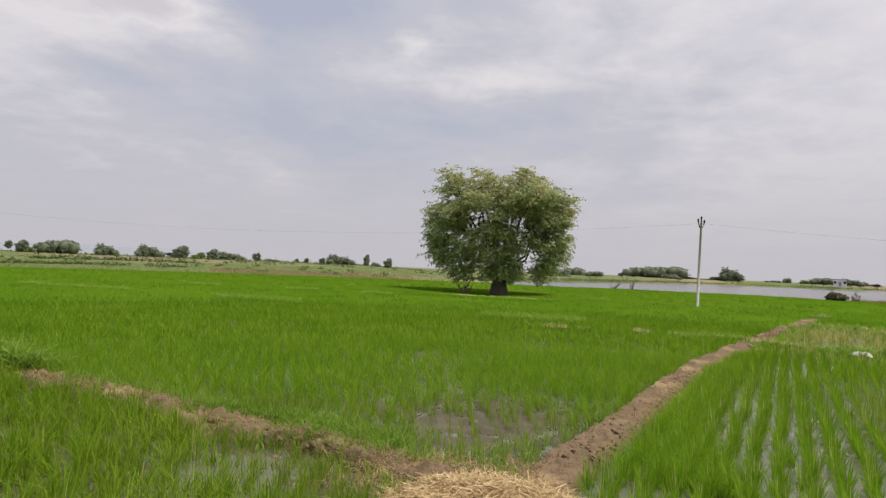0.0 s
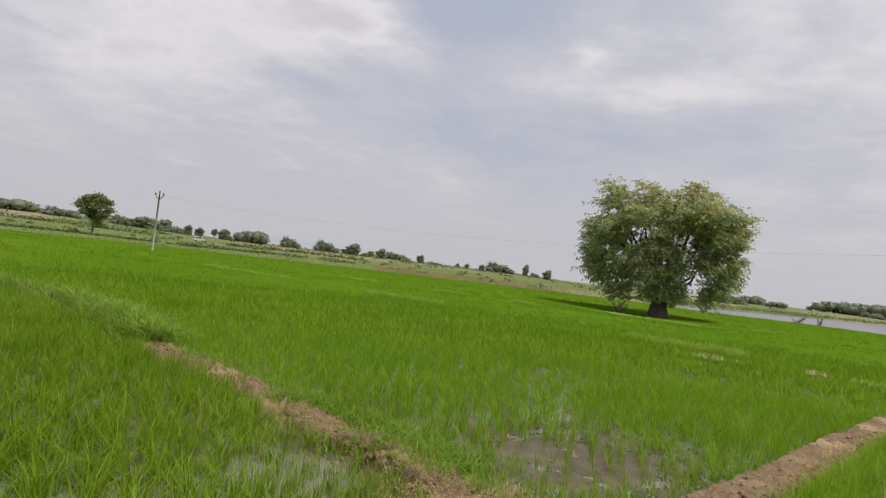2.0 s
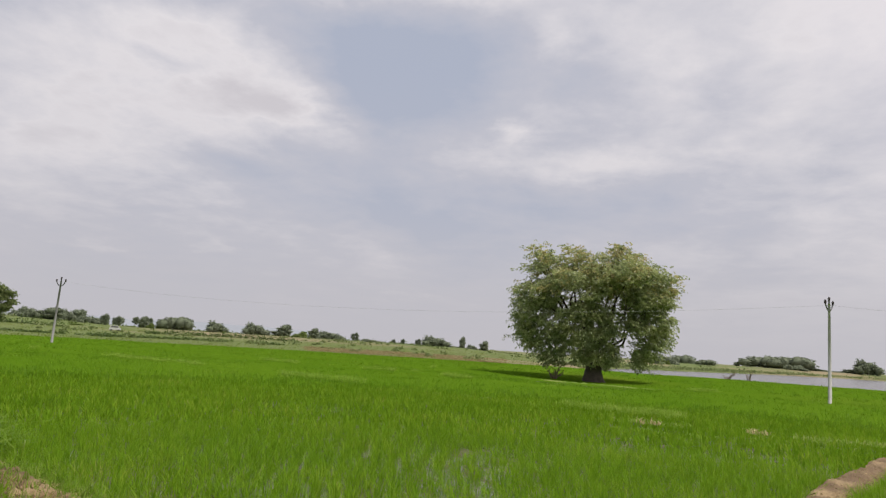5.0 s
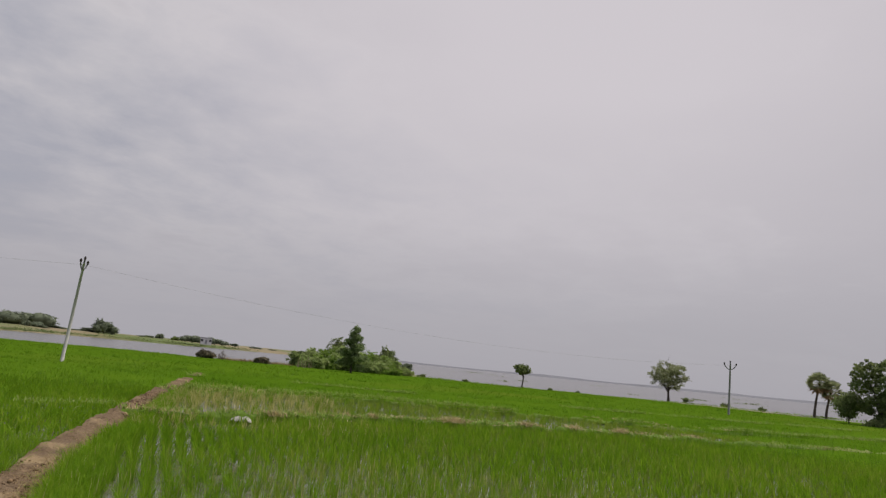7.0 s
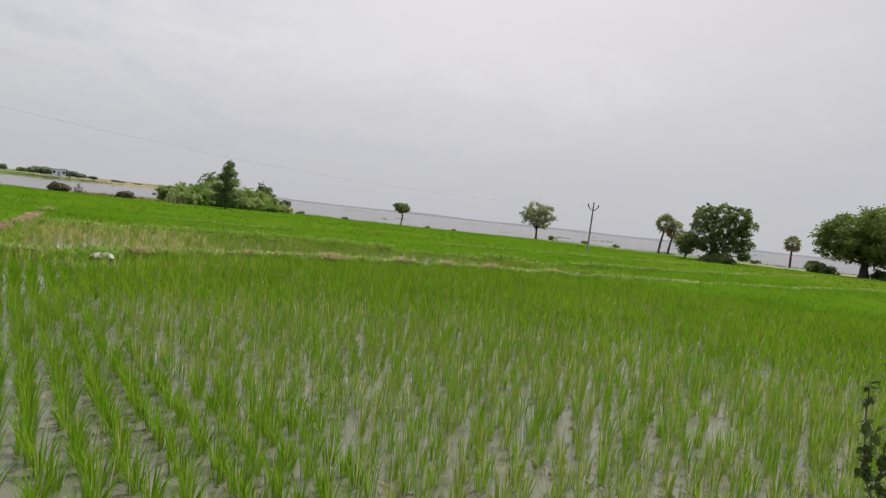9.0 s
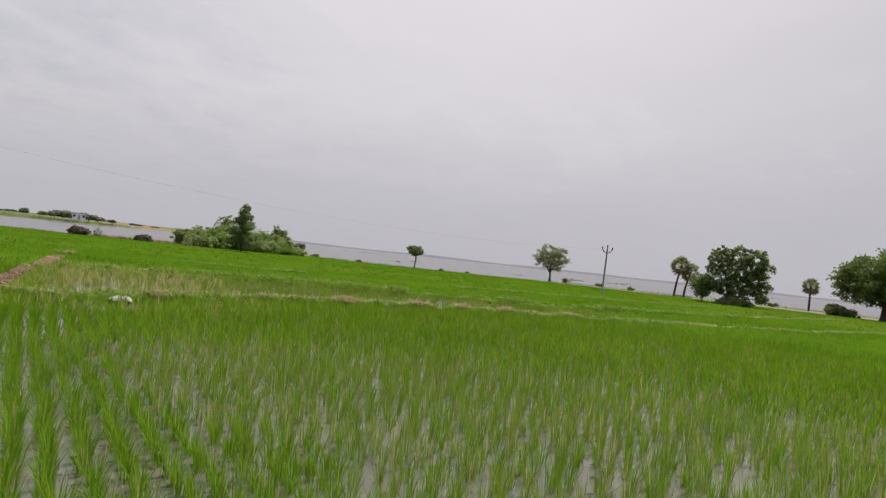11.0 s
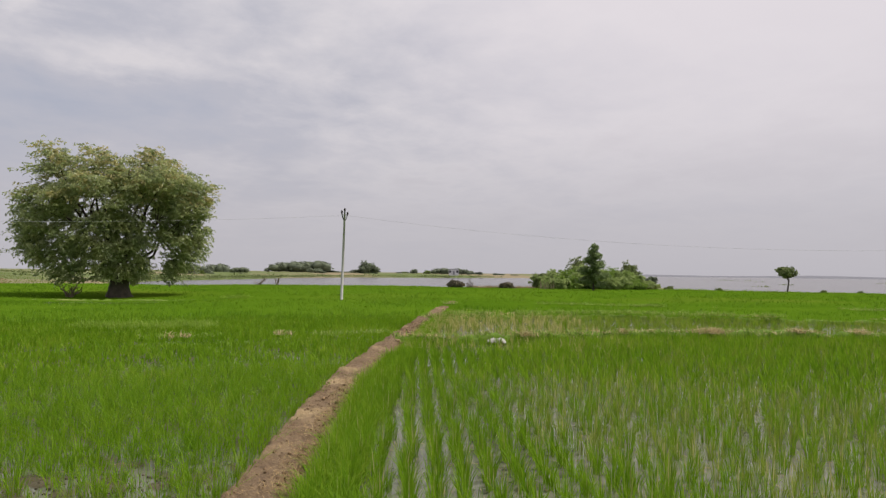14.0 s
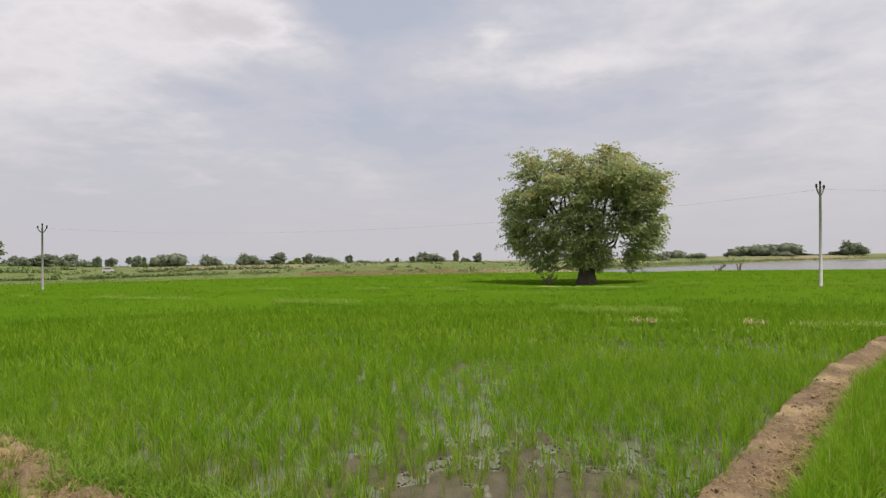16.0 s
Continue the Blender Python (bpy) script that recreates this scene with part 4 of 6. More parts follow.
# far rice: broader tufts over the closed green, self-shadow darkened into their colour
for lo, hi, per, wide in ((25, 46, 6.5, 0.021), (46, 93, 1.8, 0.042)):
    n = int(math.pi * (hi ** 2 - lo ** 2) * 178 / 360 * per)
    r, a = np.sqrt(rng.uniform(lo ** 2, hi ** 2, n)), np.radians(rng.uniform(-112, 66, n))
    x, y = CENTRE[0] - r * np.sin(a), CENTRE[1] + r * np.cos(a)
    ok = free_of_bunds(x, y, 0.5) & ~inside(x, y, LAKE) & ~(inside(x, y, RIGHT_LINE + RIGHT_LINE_2[::-1]) & (r < 33)) & (r < 89 + 10 * (noise2(x, y, 0.06, 2) - 0.5)) & (np.hypot(x - 5.6, y - 56.2) > 3.2)
    x, y = x[ok], y[ok]
    n = len(x)
    many = np.repeat(np.arange(n), 5)
    base = np.stack([x[many], y[many], np.full(len(many), 0.12)], 1) + rng.normal(0, 0.16, (len(many), 3)) * [1, 1, 0]
    short = np.exp(-(((x - 5.2) / 6.5) ** 2 + ((y - 51.5) / 8.5) ** 2) ** 2)[many]
    base[:, 2] -= 0.20 * short
    h = 0.26 * (1 - 0.4 * short) * rng.uniform(0.7, 1.1, len(many)) * (0.8 + 0.5 * noise2(x, y, 0.4, 6)[many])
    v, f = blades(rng, base, h, wide * rng.uniform(0.6, 1.2, len(many)), 0.5 * rng.uniform(0.2, 1.2, len(many)), 1)
    thing("rice_field", mesh_of("rice_far", v, f), M_RICE_FAR_SHADED, "far bright green rice", "rice plants", kind="stuff")

# ---- grass on the bunds ----
def tufts(rng, x, y, z, per, tall, wide, lean, segments=2, spread=0.05):
    many = np.repeat(np.arange(len(x)), per)
    base = np.stack([x[many], y[many], z[many]], 1) + rng.normal(0, spread, (len(many), 3)) * [1, 1, 0.1]
    size = rng.uniform(0.6, 1.2, len(x))[many]
    return blades(rng, base, tall * size * rng.uniform(0.5, 1.1, len(many)), wide * rng.uniform(0.7, 1.3, len(many)), lean * rng.uniform(0.2, 1.4, len(many)), segments)


rng = np.random.default_rng(77)
pieces = []
q, d = polyline(SIDE_LINE, 0.05)
k = (rng.uniform(0.05, 0.5, 800) * (len(q) - 1)).astype(int)
off = 0.36 + rng.normal(0, 0.15, 800)
sel = noise2(q[k, 0], q[k, 1], 0.9, 4) > 0.42
k, off = k[sel], off[sel]
pieces.append(tufts(rng, q[k, 0] + d[k, 1] * off, q[k, 1] - d[k, 0] * off, bank(off, 0.13, 0.22, 0.66), 13, 0.26, 0.010, 1.0, 2, 0.08))
x, y, o = along(rng, SIDE_LINE, 420, 0.30, 1.2, 0.33, 0.56)
pieces.append(tufts(rng, x, y, bank(o, 0.13, 0.22, 0.66), 10, 0.54, 0.024, 1.4, 3, 0.10))
x, y, o = along(rng, SIDE_LINE, 1100, 0.40, 1.0, 0.36, 1.0)
pieces.append(tufts(rng, x, y, bank(o, 0.13, 0.22, 0.66), 9, 0.40, 0.018, 1.1, 2, 0.08))
q, d = polyline(PATH_LINE, 0.05)
k = ((0.27 + 0.6 * rng.uniform(0, 1, 700) ** 1.2) * (len(q) - 1)).astype(int)
off = 0.42 + rng.normal(0, 0.05, 700)
pieces.append(tufts(rng, q[k, 0] + d[k, 1] * off, q[k, 1] - d[k, 0] * off, np.full(700, 0.0), 9, 0.18, 0.007, 1.1, 3, 0.05))
x, y, o = along(rng, SIDE_LINE, 500, 0.26, 1.0, 0.03, 0.42)
sel = noise2(x, y, 1.3, 23) > 0.60
pieces.append(tufts(rng, x[sel], y[sel], bank(o[sel], 0.13, 0.24, 0.72), 14, 0.15, 0.009, 1.0, 2, 0.07))
lush = np.concatenate([rng.normal(0, 1, (n, 2)) * (rx, ry) + (hx, hy) for hx, hy, rx, ry, n in ((-2.95, 8.48, 0.26, 0.12, 120), (-2.0, 8.15, 0.32, 0.14, 80), (-1.3, 7.75, 0.32, 0.18, 100), (-0.62, 7.25, 0.2, 0.24, 80), (-1.6, 7.3, 0.25, 0.10, 40))])
thing("bund_grass", mesh_of("lush_grass", *tufts(rng, lush[:, 0], lush[:, 1], np.full(len(lush), 0.04), 10, 0.26, 0.012, 1.2, 3, 0.08)), M_LUSH, "lush green grass clumps bending over a bund", "grass", kind="stuff")
thing("bund_grass", mesh_of("bund_grass", *joined(pieces)), M_WEED, "long pale green grass bending over a bund", "grass", kind="stuff")
pieces = []
for line, n, tall in ((RIGHT_LINE, 800, 0.22), (RIGHT_LINE_2, 1500, 0.32), (RIGHT_LINE_3, 1100, 0.34), (LEFT_LINE, 120, 0.20)):
    x, y, o = along(rng, line, n, 0.14)
    sel = fractal(x, y, 0.22, 17) > 0.40
    x, y, o = x[sel], y[sel], o[sel]
    pieces.append(tufts(rng, x, y, bank(o, 0.24, 0.25, 0.7), 6, tall, 0.03, 1.1, 1, 0.10))
thing("bund_grass", mesh_of("bund_grass_far", *joined(pieces)), M_WEED_PALE, "pale grass growing along field bunds", "grass", kind="stuff")
pieces = []
for line in (LEFT_LINE_2, LEFT_LINE_3, LEFT_LINE_4):
    x, y, o = along(rng, line, 2800, 0.20)
    sel = (fractal(x, y, 0.22, 19) > 0.52) & (((x - 5.2) / 6.5) ** 2 + ((y - 51.5) / 8.5) ** 2 > 1.2)
    x, y, o = x[sel], y[sel], o[sel]
    pieces.append(tufts(rng, x, y, 0.16 + bank(o, 0.12, 0.25, 0.9), 5, 0.30, 0.018, 0.8, 1, 0.12))
thing("bund_grass", mesh_of("bund_grass_green", *joined(pieces)), M_RIDGE, "light green grass growing thick along low field bunds", "grass", kind="stuff")
pieces = []
q, d = polyline(PATH_LINE, 0.05)
k = ((0.27 + 0.5 * rng.uniform(0, 1, 1500) ** 1.3) * (len(q) - 1)).astype(int)
off = 0.29 + rng.normal(0, 0.09, 1500)
pieces.append(tufts(rng, q[k, 0] + d[k, 1] * off, q[k, 1] - d[k, 0] * off, bank(off, 0.13, 0.34, 0.80), 6, 0.07, 0.006, 2.8, 2, 0.07))
x, y, o = along(rng, PATH_LINE, 380, 0.13, 1.2, 0.24, 0.85)
pieces.append(tufts(rng, x, y, bank(o, 0.13, 0.34, 0.70) + 0.004, 3, 0.035, 0.006, 3.0, 1, 0.05))
x, y, o = along(rng, SIDE_LINE, 1000, 0.20, 1.0, 0.0, 0.5)
pieces.append(tufts(rng, x, y, bank(o, 0.13, 0.24, 0.72) + 0.01, 7, 0.08, 0.006, 3.0, 1, 0.09))
heap = rng.normal(0, 1, (260, 2)) * (0.40, 0.34) + (0.15, 6.05)
heap = np.concatenate([heap, rng.normal(0, 1, (110, 2)) * (0.16, 0.3) + (0.95, 5.9)])
pieces.append(tufts(rng, heap[:, 0], heap[:, 1], np.full(len(heap), 0.10), 7, 0.09, 0.008, 2.6, 2, 0.08))
thing("dry_grass", mesh_of("dry_grass", *joined(pieces)), M_DRYGRASS, "dry straw-coloured grass lying on bunds", "grass", kind="stuff")
pieces = []
for hx, hy, wide, many_ in ((19.3, 15.9, 0.34, 80), (22.0, 14.5, 0.2, 30), (23.6, 13.4, 0.22, 34), (25.2, 12.2, 0.2, 30), (13.2, 17.7, 0.2, 24), (16.5, 17.0, 0.15, 16), (27.5, 10.3, 0.3, 30)):
    heap = rng.normal(0, wide * 0.7, (many_, 2)) + (hx, hy)
    pieces.append(tufts(rng, heap[:, 0], heap[:, 1], np.full(many_, 0.24), 8, 0.25, 0.016, 1.3, 2, 0.08))
for line in (RIGHT_LINE, RIGHT_LINE_2):
    x, y, o = along(rng, line, 420, 0.15)
    sel = noise2(x, y, 0.5, 9) > 0.5
    pieces.append(tufts(rng, x[sel], y[sel], bank(o[sel], 0.25, 0.25, 0.7), 9, 0.17, 0.022, 1.5, 1, 0.12))
heap = rng.normal(0, 1, (170, 2)) * (0.34, 0.26) + (-0.12, 6.05)
pieces.append(tufts(rng, heap[:, 0], heap[:, 1], np.full(170, 0.10), 6, 0.08, 0.007, 2.8, 2, 0.08))
for hx, hy in ((4.2, 21.4), (6.9, 21.0)):
    heap = rng.normal(0, 0.16, (8, 2)) + (hx, hy)
    pieces.append(tufts(rng, heap[:, 0], heap[:, 1], np.full(8, 0.26), 8, 0.20, 0.02, 1.2, 2, 0.06))
thing("old_straw", mesh_of("old_straw", *joined(pieces)), M_STRAW_OLD, "small heaps of old pale straw on bunds", "straw", kind="stuff")

# ---- straw thrown over the meeting of the bunds ----
rng = np.random.default_rng(3)
n = 5200
a, rr = rng.uniform(0, 2 * np.pi, n), np.sqrt(rng.uniform(0, 1, n))
rr = rr * (0.95 + 0.13 * np.sin(3 * a + 1.0) + 0.09 * np.sin(5 * a) + 0.06 * np.sin(9 * a + 2))
sx, sy = 0.46 + 0.82 * rr * np.cos(a), 4.96 + 0.84 * rr * np.sin(a)
hump = 0.18 + 0.14 * (1 - rr ** 2) + 0.05 * (fractal(sx, sy, 2.0, 9) - 0.5)
turn = rng.uniform(0, 2 * np.pi, n)
length = rng.uniform(0.14, 0.42, n)
s = np.linspace(-0.5, 0.5, 4)
bend = rng.normal(0, 0.10, n)
way = np.stack([np.cos(turn), np.sin(turn)], 1)
cross = np.stack([-way[:, 1], way[:, 0]], 1)
mid = np.stack([sx, sy], 1)[:, None] + (length[:, None] * s)[..., None] * way[:, None] + (length * bend * 4)[:, None, None] * (s ** 2)[None, :, None] * cross[:, None]
zz = hump[:, None] + rng.uniform(-0.03, 0.05, n)[:, None] - 0.22 * (length[:, None] * s) ** 2 * 4 + rng.normal(0, 0.06, n)[:, None] * s
w = 0.0028 * rng.uniform(0.8, 1.6, n)
left = np.concatenate([mid - w[:, None, None] * cross[:, None], zz[..., None]], -1)
right = np.concatenate([mid + w[:, None, None] * cross[:, None], zz[..., None] + 0.002], -1)
v = np.stack([left, right], 2).reshape(-1, 3)
k = np.arange(n)[:, None] * 8 + 2 * np.arange(3)[None]
f = np.stack([k, k + 1, k + 3, k + 2], -1).reshape(-1, 4)
gu, gw = np.meshgrid(np.linspace(0.02, 1, 14), np.linspace(0, 2 * np.pi, 40), indexing="ij")
gu = gu * (0.93 + 0.13 * np.sin(3 * gw + 1.0) + 0.09 * np.sin(5 * gw))
dome = np.stack([0.46 + 0.79 * gu * np.cos(gw), 4.96 + 0.81 * gu * np.sin(gw), 0.17 + 0.125 * (1 - np.minimum(gu, 1) ** 2) - 0.12 * np.minimum(gu, 1.1) ** 8], -1).reshape(-1, 3)
v, f = joined([(v, f), (dome, grid_faces(14, 40))])
thing("straw_pile", mesh_of("straw_pile", v, f), M_STRAW, "loose heap of golden rice straw on a bund", "straw", kind="stuff")

# ---- trees ----
def bent(rng, a, b, sag=0.12, n=7):
    """A limb's line from a to b, bowed and a little crooked."""
    a, b = np.asarray(a, float), np.asarray(b, float)
    s = np.linspace(0, 1, n)[:, None]
    mid = (a + b) / 2 + rng.normal(0, sag, 3) * np.linalg.norm(b - a) + [0, 0, 0.10 * np.linalg.norm(b - a)]
    line = (1 - s) ** 2 * a + 2 * s * (1 - s) * mid + s ** 2 * b
    line[1:-1] += rng.normal(0, 0.02 * np.linalg.norm(b - a), (n - 2, 3))
    return line


def trunk_mesh(rng, high, radius, lean=(0, 0), flare=1.7, sides=12):
    s = np.linspace(0, 1, 9)
    line = np.stack([lean[0] * s ** 1.4 * high, lean[1] * s ** 1.4 * high, s * high - 0.15], 1)
    line[2:, :2] += rng.normal(0, 0.05 * radius, (7, 2))
    r = radius * (0.72 + 0.28 * (1 - s) + (flare - 1) * np.exp(-s * high / (radius * 1.6)))
    v, f = tube(line, r, sides)
    v[:, :2] *= 1 + 0.10 * (noise2(v[:, 0] * 3, v[:, 1] * 3 + v[:, 2], 1.3, 4)[:, None] - 0.5)
    return v, f, line[-1]


def tree(name, at, lobes, clumps_n, per, spread, leaf, bark, leaves, trunk_h, radius, label, seed, lean=(0, 0), hollow=0.5, up=0.25, limbs=None, long=1.7, twigs=2, loose=False, core=0.0):
    """A tree: trunk, limbs that reach into each lobe of the crown, and leaves in clumps over the lobes."""
    rng = np.random.default_rng(seed)
    root = empty(name, (*at, 0), label, "tree")
    v, f, fork = trunk_mesh(rng, trunk_h, radius, lean)
    part("trunk", mesh_of("trunk", v, f, True), bark, root)
    chosen = lobes if limbs is None else lobes[:limbs]
    for n, lobe in enumerate(chosen):
        tip = np.array(lobe[:3])
        start = fork + rng.normal(0, 0.15 * radius, 3) - [0, 0, 0.1 * trunk_h * (n % 3)]
        line = bent(rng, start, tip)
        thick = radius * (0.20 if len(chosen) > 15 else 0.42 if len(chosen) > 5 else 0.5)
        pieces = [tube(line, np.linspace(thick, thick * 0.22, len(line)), 8)]
        for _ in range(twigs):
            k = rng.integers(3, len(line))
            end = tip + rng.normal(0, 0.55, 3) * np.array(lobe[3:6])
            sub = bent(rng, line[k], end, 0.1, 5)
            pieces.append(tube(sub, np.linspace(thick * 0.24, thick * 0.07, 5), 6))
        part("limb", mesh_of("limb", *joined(pieces), True), bark, root)
    p = crown_points(rng, lobes, clumps_n, per, spread, hollow, loose=loose)
    p = p[p[:, 2] > 0.25]
    pieces = [leaf_cards(rng, p, leaf, up, long)]
    if core:
        # the dense twiggy inside of each lobe, uneven, under the leaves
        for lobe in lobes:
            e, a = np.meshgrid(np.linspace(-1.4, 1.4, 8), np.linspace(0, 2 * np.pi, 11)[:-1], indexing="ij")
            bumpy = core * (1 + 0.35 * (rng.uniform(0, 1, e.shape) - 0.5))
            ball = np.stack([np.cos(e) * np.cos(a) * bumpy, np.cos(e) * np.sin(a) * bumpy, np.sin(e) * bumpy], -1).reshape(-1, 3)
            pieces.append((np.array(lobe[:3]) + ball * np.array(lobe[3:6]), grid_faces(8, 10, True)))
    part("crown", mesh_of("crown", *joined(pieces)), leaves, root)
    return root


def round_lobes(rng, high, wide, low, n=9, deep=1.0):
    """Lobes that together fill a rounded crown from low to high."""
    out = []
    mid, half = (low + high) / 2, (high - low) / 2
    for k in range(n):
        a = 2 * math.pi * k / n * 2.4 + rng.uniform(-0.3, 0.3)
        t = (k + 0.5) / n * 2 - 1
        ring = math.sqrt(max(0.05, 1 - t * t)) * wide / 2 * 0.62
        s = rng.uniform(0.85, 1.15)
        out.append((ring * math.cos(a), ring * math.sin(a) * deep, mid + t * half * 0.66, wide * 0.24 * s, wide * 0.24 * s * deep, half * 0.40 * s))
    return out


def sprays(rng, lobes, pads, per, leaves, holes, reach, leaf, high_share):
    """Feathery foliage: flat pads over the lobes, in each pad drooping twigs set with narrow leaves. Returns the old and the young leaves."""
    lobes = np.asarray(lobes, float)
    area = lobes[:, 3] * lobes[:, 5]
    pick = rng.choice(len(lobes), pads, p=area / area.sum())
    d = rng.normal(size=(pads, 3))
    d /= np.linalg.norm(d, axis=1, keepdims=True)
    c = lobes[pick, :3] + d * rng.uniform(0.45, 0.95, pads)[:, None] * lobes[pick, 3:6]
    keep = c[:, 2] > 0.6
    for hx, hz, rx, rz in holes:
        keep &= (((c[:, 0] - hx) / rx) ** 2 + ((c[:, 2] - hz) / rz) ** 2 > 1) | (rng.uniform(0, 1, pads) < 0.06)
    c = c[keep]
    n = len(c)
    young = rng.uniform(0, 1, n) < high_share * np.clip((c[:, 2] - 6.0) / 4.0, 0, 1)
    size = rng.uniform(0.65, 1.3, n)
    k = np.repeat(np.arange(n), per)
    start = c[k] + rng.normal(size=(len(k), 3)) * (size[k, None] * [0.40, 0.40, 0.13])
    turn = np.arctan2(c[k, 1], c[k, 0]) + rng.normal(0, 0.9, len(k))
    long = reach * size[k] * rng.uniform(0.6, 1.2, len(k))
    sag = rng.uniform(0.25, 0.95, len(k)) + 0.35 * np.clip((6.5 - c[k, 2]) / 3, 0, 1)
    t = rng.uniform(0, 1, (len(k), leaves))
    ct, st = np.cos(turn)[:, None], np.sin(turn)[:, None]
    pos = start[:, None] + (long[:, None] * t)[..., None] * np.stack([ct + 0 * t, st + 0 * t, 0.3 - sag[:, None] * t], -1)
    pos = (pos + rng.normal(0, 0.035, pos.shape)).reshape(-1, 3)
    way = np.stack([ct + 0 * t, st + 0 * t, 0.3 - 2 * sag[:, None] * t], -1).reshape(-1, 3) + rng.normal(0, 0.45, (pos.shape))
    way /= np.linalg.norm(way, axis=1, keepdims=True)
    across = np.cross(way, rng.normal(0, 1.0, pos.shape) + [0, 0, 0.45])
    across /= np.linalg.norm(across, axis=1, keepdims=True)
    half = (leaf * rng.uniform(0.7, 1.3, len(pos)))[:, None]
    fold = np.cross(across, way) * half * 0.12
    v = np.stack([pos - way * half * 1.15, pos + across * half * 0.48 + fold, pos + way * half * 1.15, pos - across * half * 0.48 + fold], 1)
    low = pos[:, 2] < np.where(np.abs(pos[:, 0] - 0.1) < 1.8, 1.3, 1.15) + 0.25 * np.sin(5 * pos[:, 0])
    new_leaf = np.repeat(young[k], leaves)[~low]
    v = v[~low]
    old, fresh = v[~new_leaf].reshape(-1, 3), v[new_leaf].reshape(-1, 3)
    return (old, np.arange(len(old)).reshape(-1, 4)), (fresh, np.arange(len(fresh)).reshape(-1, 4))


# lobes of the lone tree's crown: centre and half-widths
HIGH_LOBES = [(-4.9, 0.2, 10.4, 1.1, 1.6, 1.1), (-4.0, 0.2, 9.0, 2.3, 2.6, 1.6), (-1.9, 0.3, 10.3, 1.5, 2.4, 1.2), (-1.2, 0.3, 8.7, 1.8, 3.0, 1.2), (2.2, 0.0, 10.2, 1.7, 2.8, 1.3),
              (2.0, 0.0, 8.7, 2.2, 3.0, 1.3), (4.6, 0.2, 8.8, 1.7, 2.8, 1.3), (6.0, 0.0, 8.0, 1.1, 2.0, 1.2), (5.0, 0.2, 6.9, 1.8, 2.6, 1.2), (-5.4, -0.3, 7.2, 1.8, 2.6, 1.2),
              (0.2, -0.8, 6.7, 1.2, 2.4, 1.4), (2.6, -0.6, 7.4, 1.4, 2.4, 0.8), (-2.6, -2.6, 8.2, 1.9, 1.8, 1.0), (2.7, -2.6, 8.6, 2.2, 1.8, 1.2), (-1.6, 3.0, 9.0, 2.2, 2.0, 1.4), (2.8, 3.0, 8.6, 2.2, 2.0, 1.4)]
LOW_LOBES = [(-5.6, 0.2, 5.2, 1.5, 2.2, 1.3), (-5.3, 0.0, 3.6, 1.5, 2.0, 1.1), (-3.6, -1.2, 4.6, 1.5, 2.2, 1.1), (-3.2, -0.6, 3.0, 1.4, 1.8, 1.2), (-1.2, -0.8, 4.6, 1.3, 2.4, 1.3), (0.6, -0.8, 4.9, 1.3, 2.2, 1.3),
             (0.3, -0.6, 3.2, 1.5, 2.2, 1.3), (-1.3, -0.6, 2.9, 1.4, 1.9, 1.2), (-0.2, -0.6, 2.0, 1.5, 1.6, 0.9), (1.3, 0.0, 1.9, 0.8, 1.2, 0.9), (5.0, 0.2, 5.2, 1.4, 2.2, 1.2), (4.6, 0.2, 3.8, 1.2, 1.8, 1.1)]
HANGING_LOBES = [(-5.9, 0.2, 3.4, 0.8, 1.3, 1.0), (-4.9, -0.2, 2.8, 0.9, 1.3, 0.8), (5.7, 0.2, 4.4, 0.8, 1.4, 1.2), (5.2, 0.0, 3.4, 0.8, 1.1, 0.8), (-6.3, 0.0, 6.2, 0.8, 1.6, 1.1), (6.0, 0.0, 6.2, 0.7, 1.6, 1.0),
                 (3.6, 0.2, 1.9, 0.45, 0.8, 0.9), (4.3, 0.2, 2.7, 0.8, 1.0, 0.8), (-4.1, -0.3, 1.9, 0.6, 1.0, 0.8), (-2.8, 0.3, 1.7, 0.8, 1.0, 0.6), (3.0, 0.0, 5.2, 0.8, 1.2, 0.6), (-6.4, 0.2, 4.6, 0.7, 1.4, 1.3), (-3.4, 1.8, 6.3, 1.8, 1.2, 1.3), (3.6, 1.2, 6.3, 1.7, 1.4, 1.3), (0.2, -1.6, 7.6, 1.6, 1.2, 1.0), (-3.6, -1.8, 7.4, 1.5, 1.0, 0.9),
                 (-4.6, -1.0, 6.2, 1.4, 1.4, 1.0), (3.9, -1.2, 6.6, 1.4, 1.4, 1.0), (-0.4, 2.0, 6.0, 1.8, 1.4, 1.6), (0.2, 0.5, 9.9, 1.2, 2.0, 1.1), (0.4, -1.2, 8.9, 1.4, 1.4, 0.9), (3.6, -0.8, 4.7, 1.2, 1.2, 0.8)]
LOW_LOBES += [(-1.9, -2.0, 5.6, 1.3, 0.7, 0.9), (-0.6, -2.0, 6.4, 0.9, 0.7, 0.9), (0.6, -1.2, 1.9, 0.9, 0.7, 0.5), (0.9, -1.5, 3.8, 1.0, 0.8, 1.1), (1.1, -1.0, 2.6, 0.8, 0.9, 0.8), (-0.7, -1.8, 3.7, 1.2, 0.8, 1.1), (-2.2, -1.6, 3.8, 1.2, 0.9, 1.0), (0.2, -1.6, 5.6, 1.2, 0.8, 1.0), (-0.2, -1.4, 2.3, 1.2, 0.7, 0.7)]
HERO = [(0.93 * x + 0.05, 0.93 * y, 1.03 * z, 0.92 * a, 0.93 * b, 1.02 * c) for x, y, z, a, b, c in HIGH_LOBES + LOW_LOBES + HANGING_LOBES]
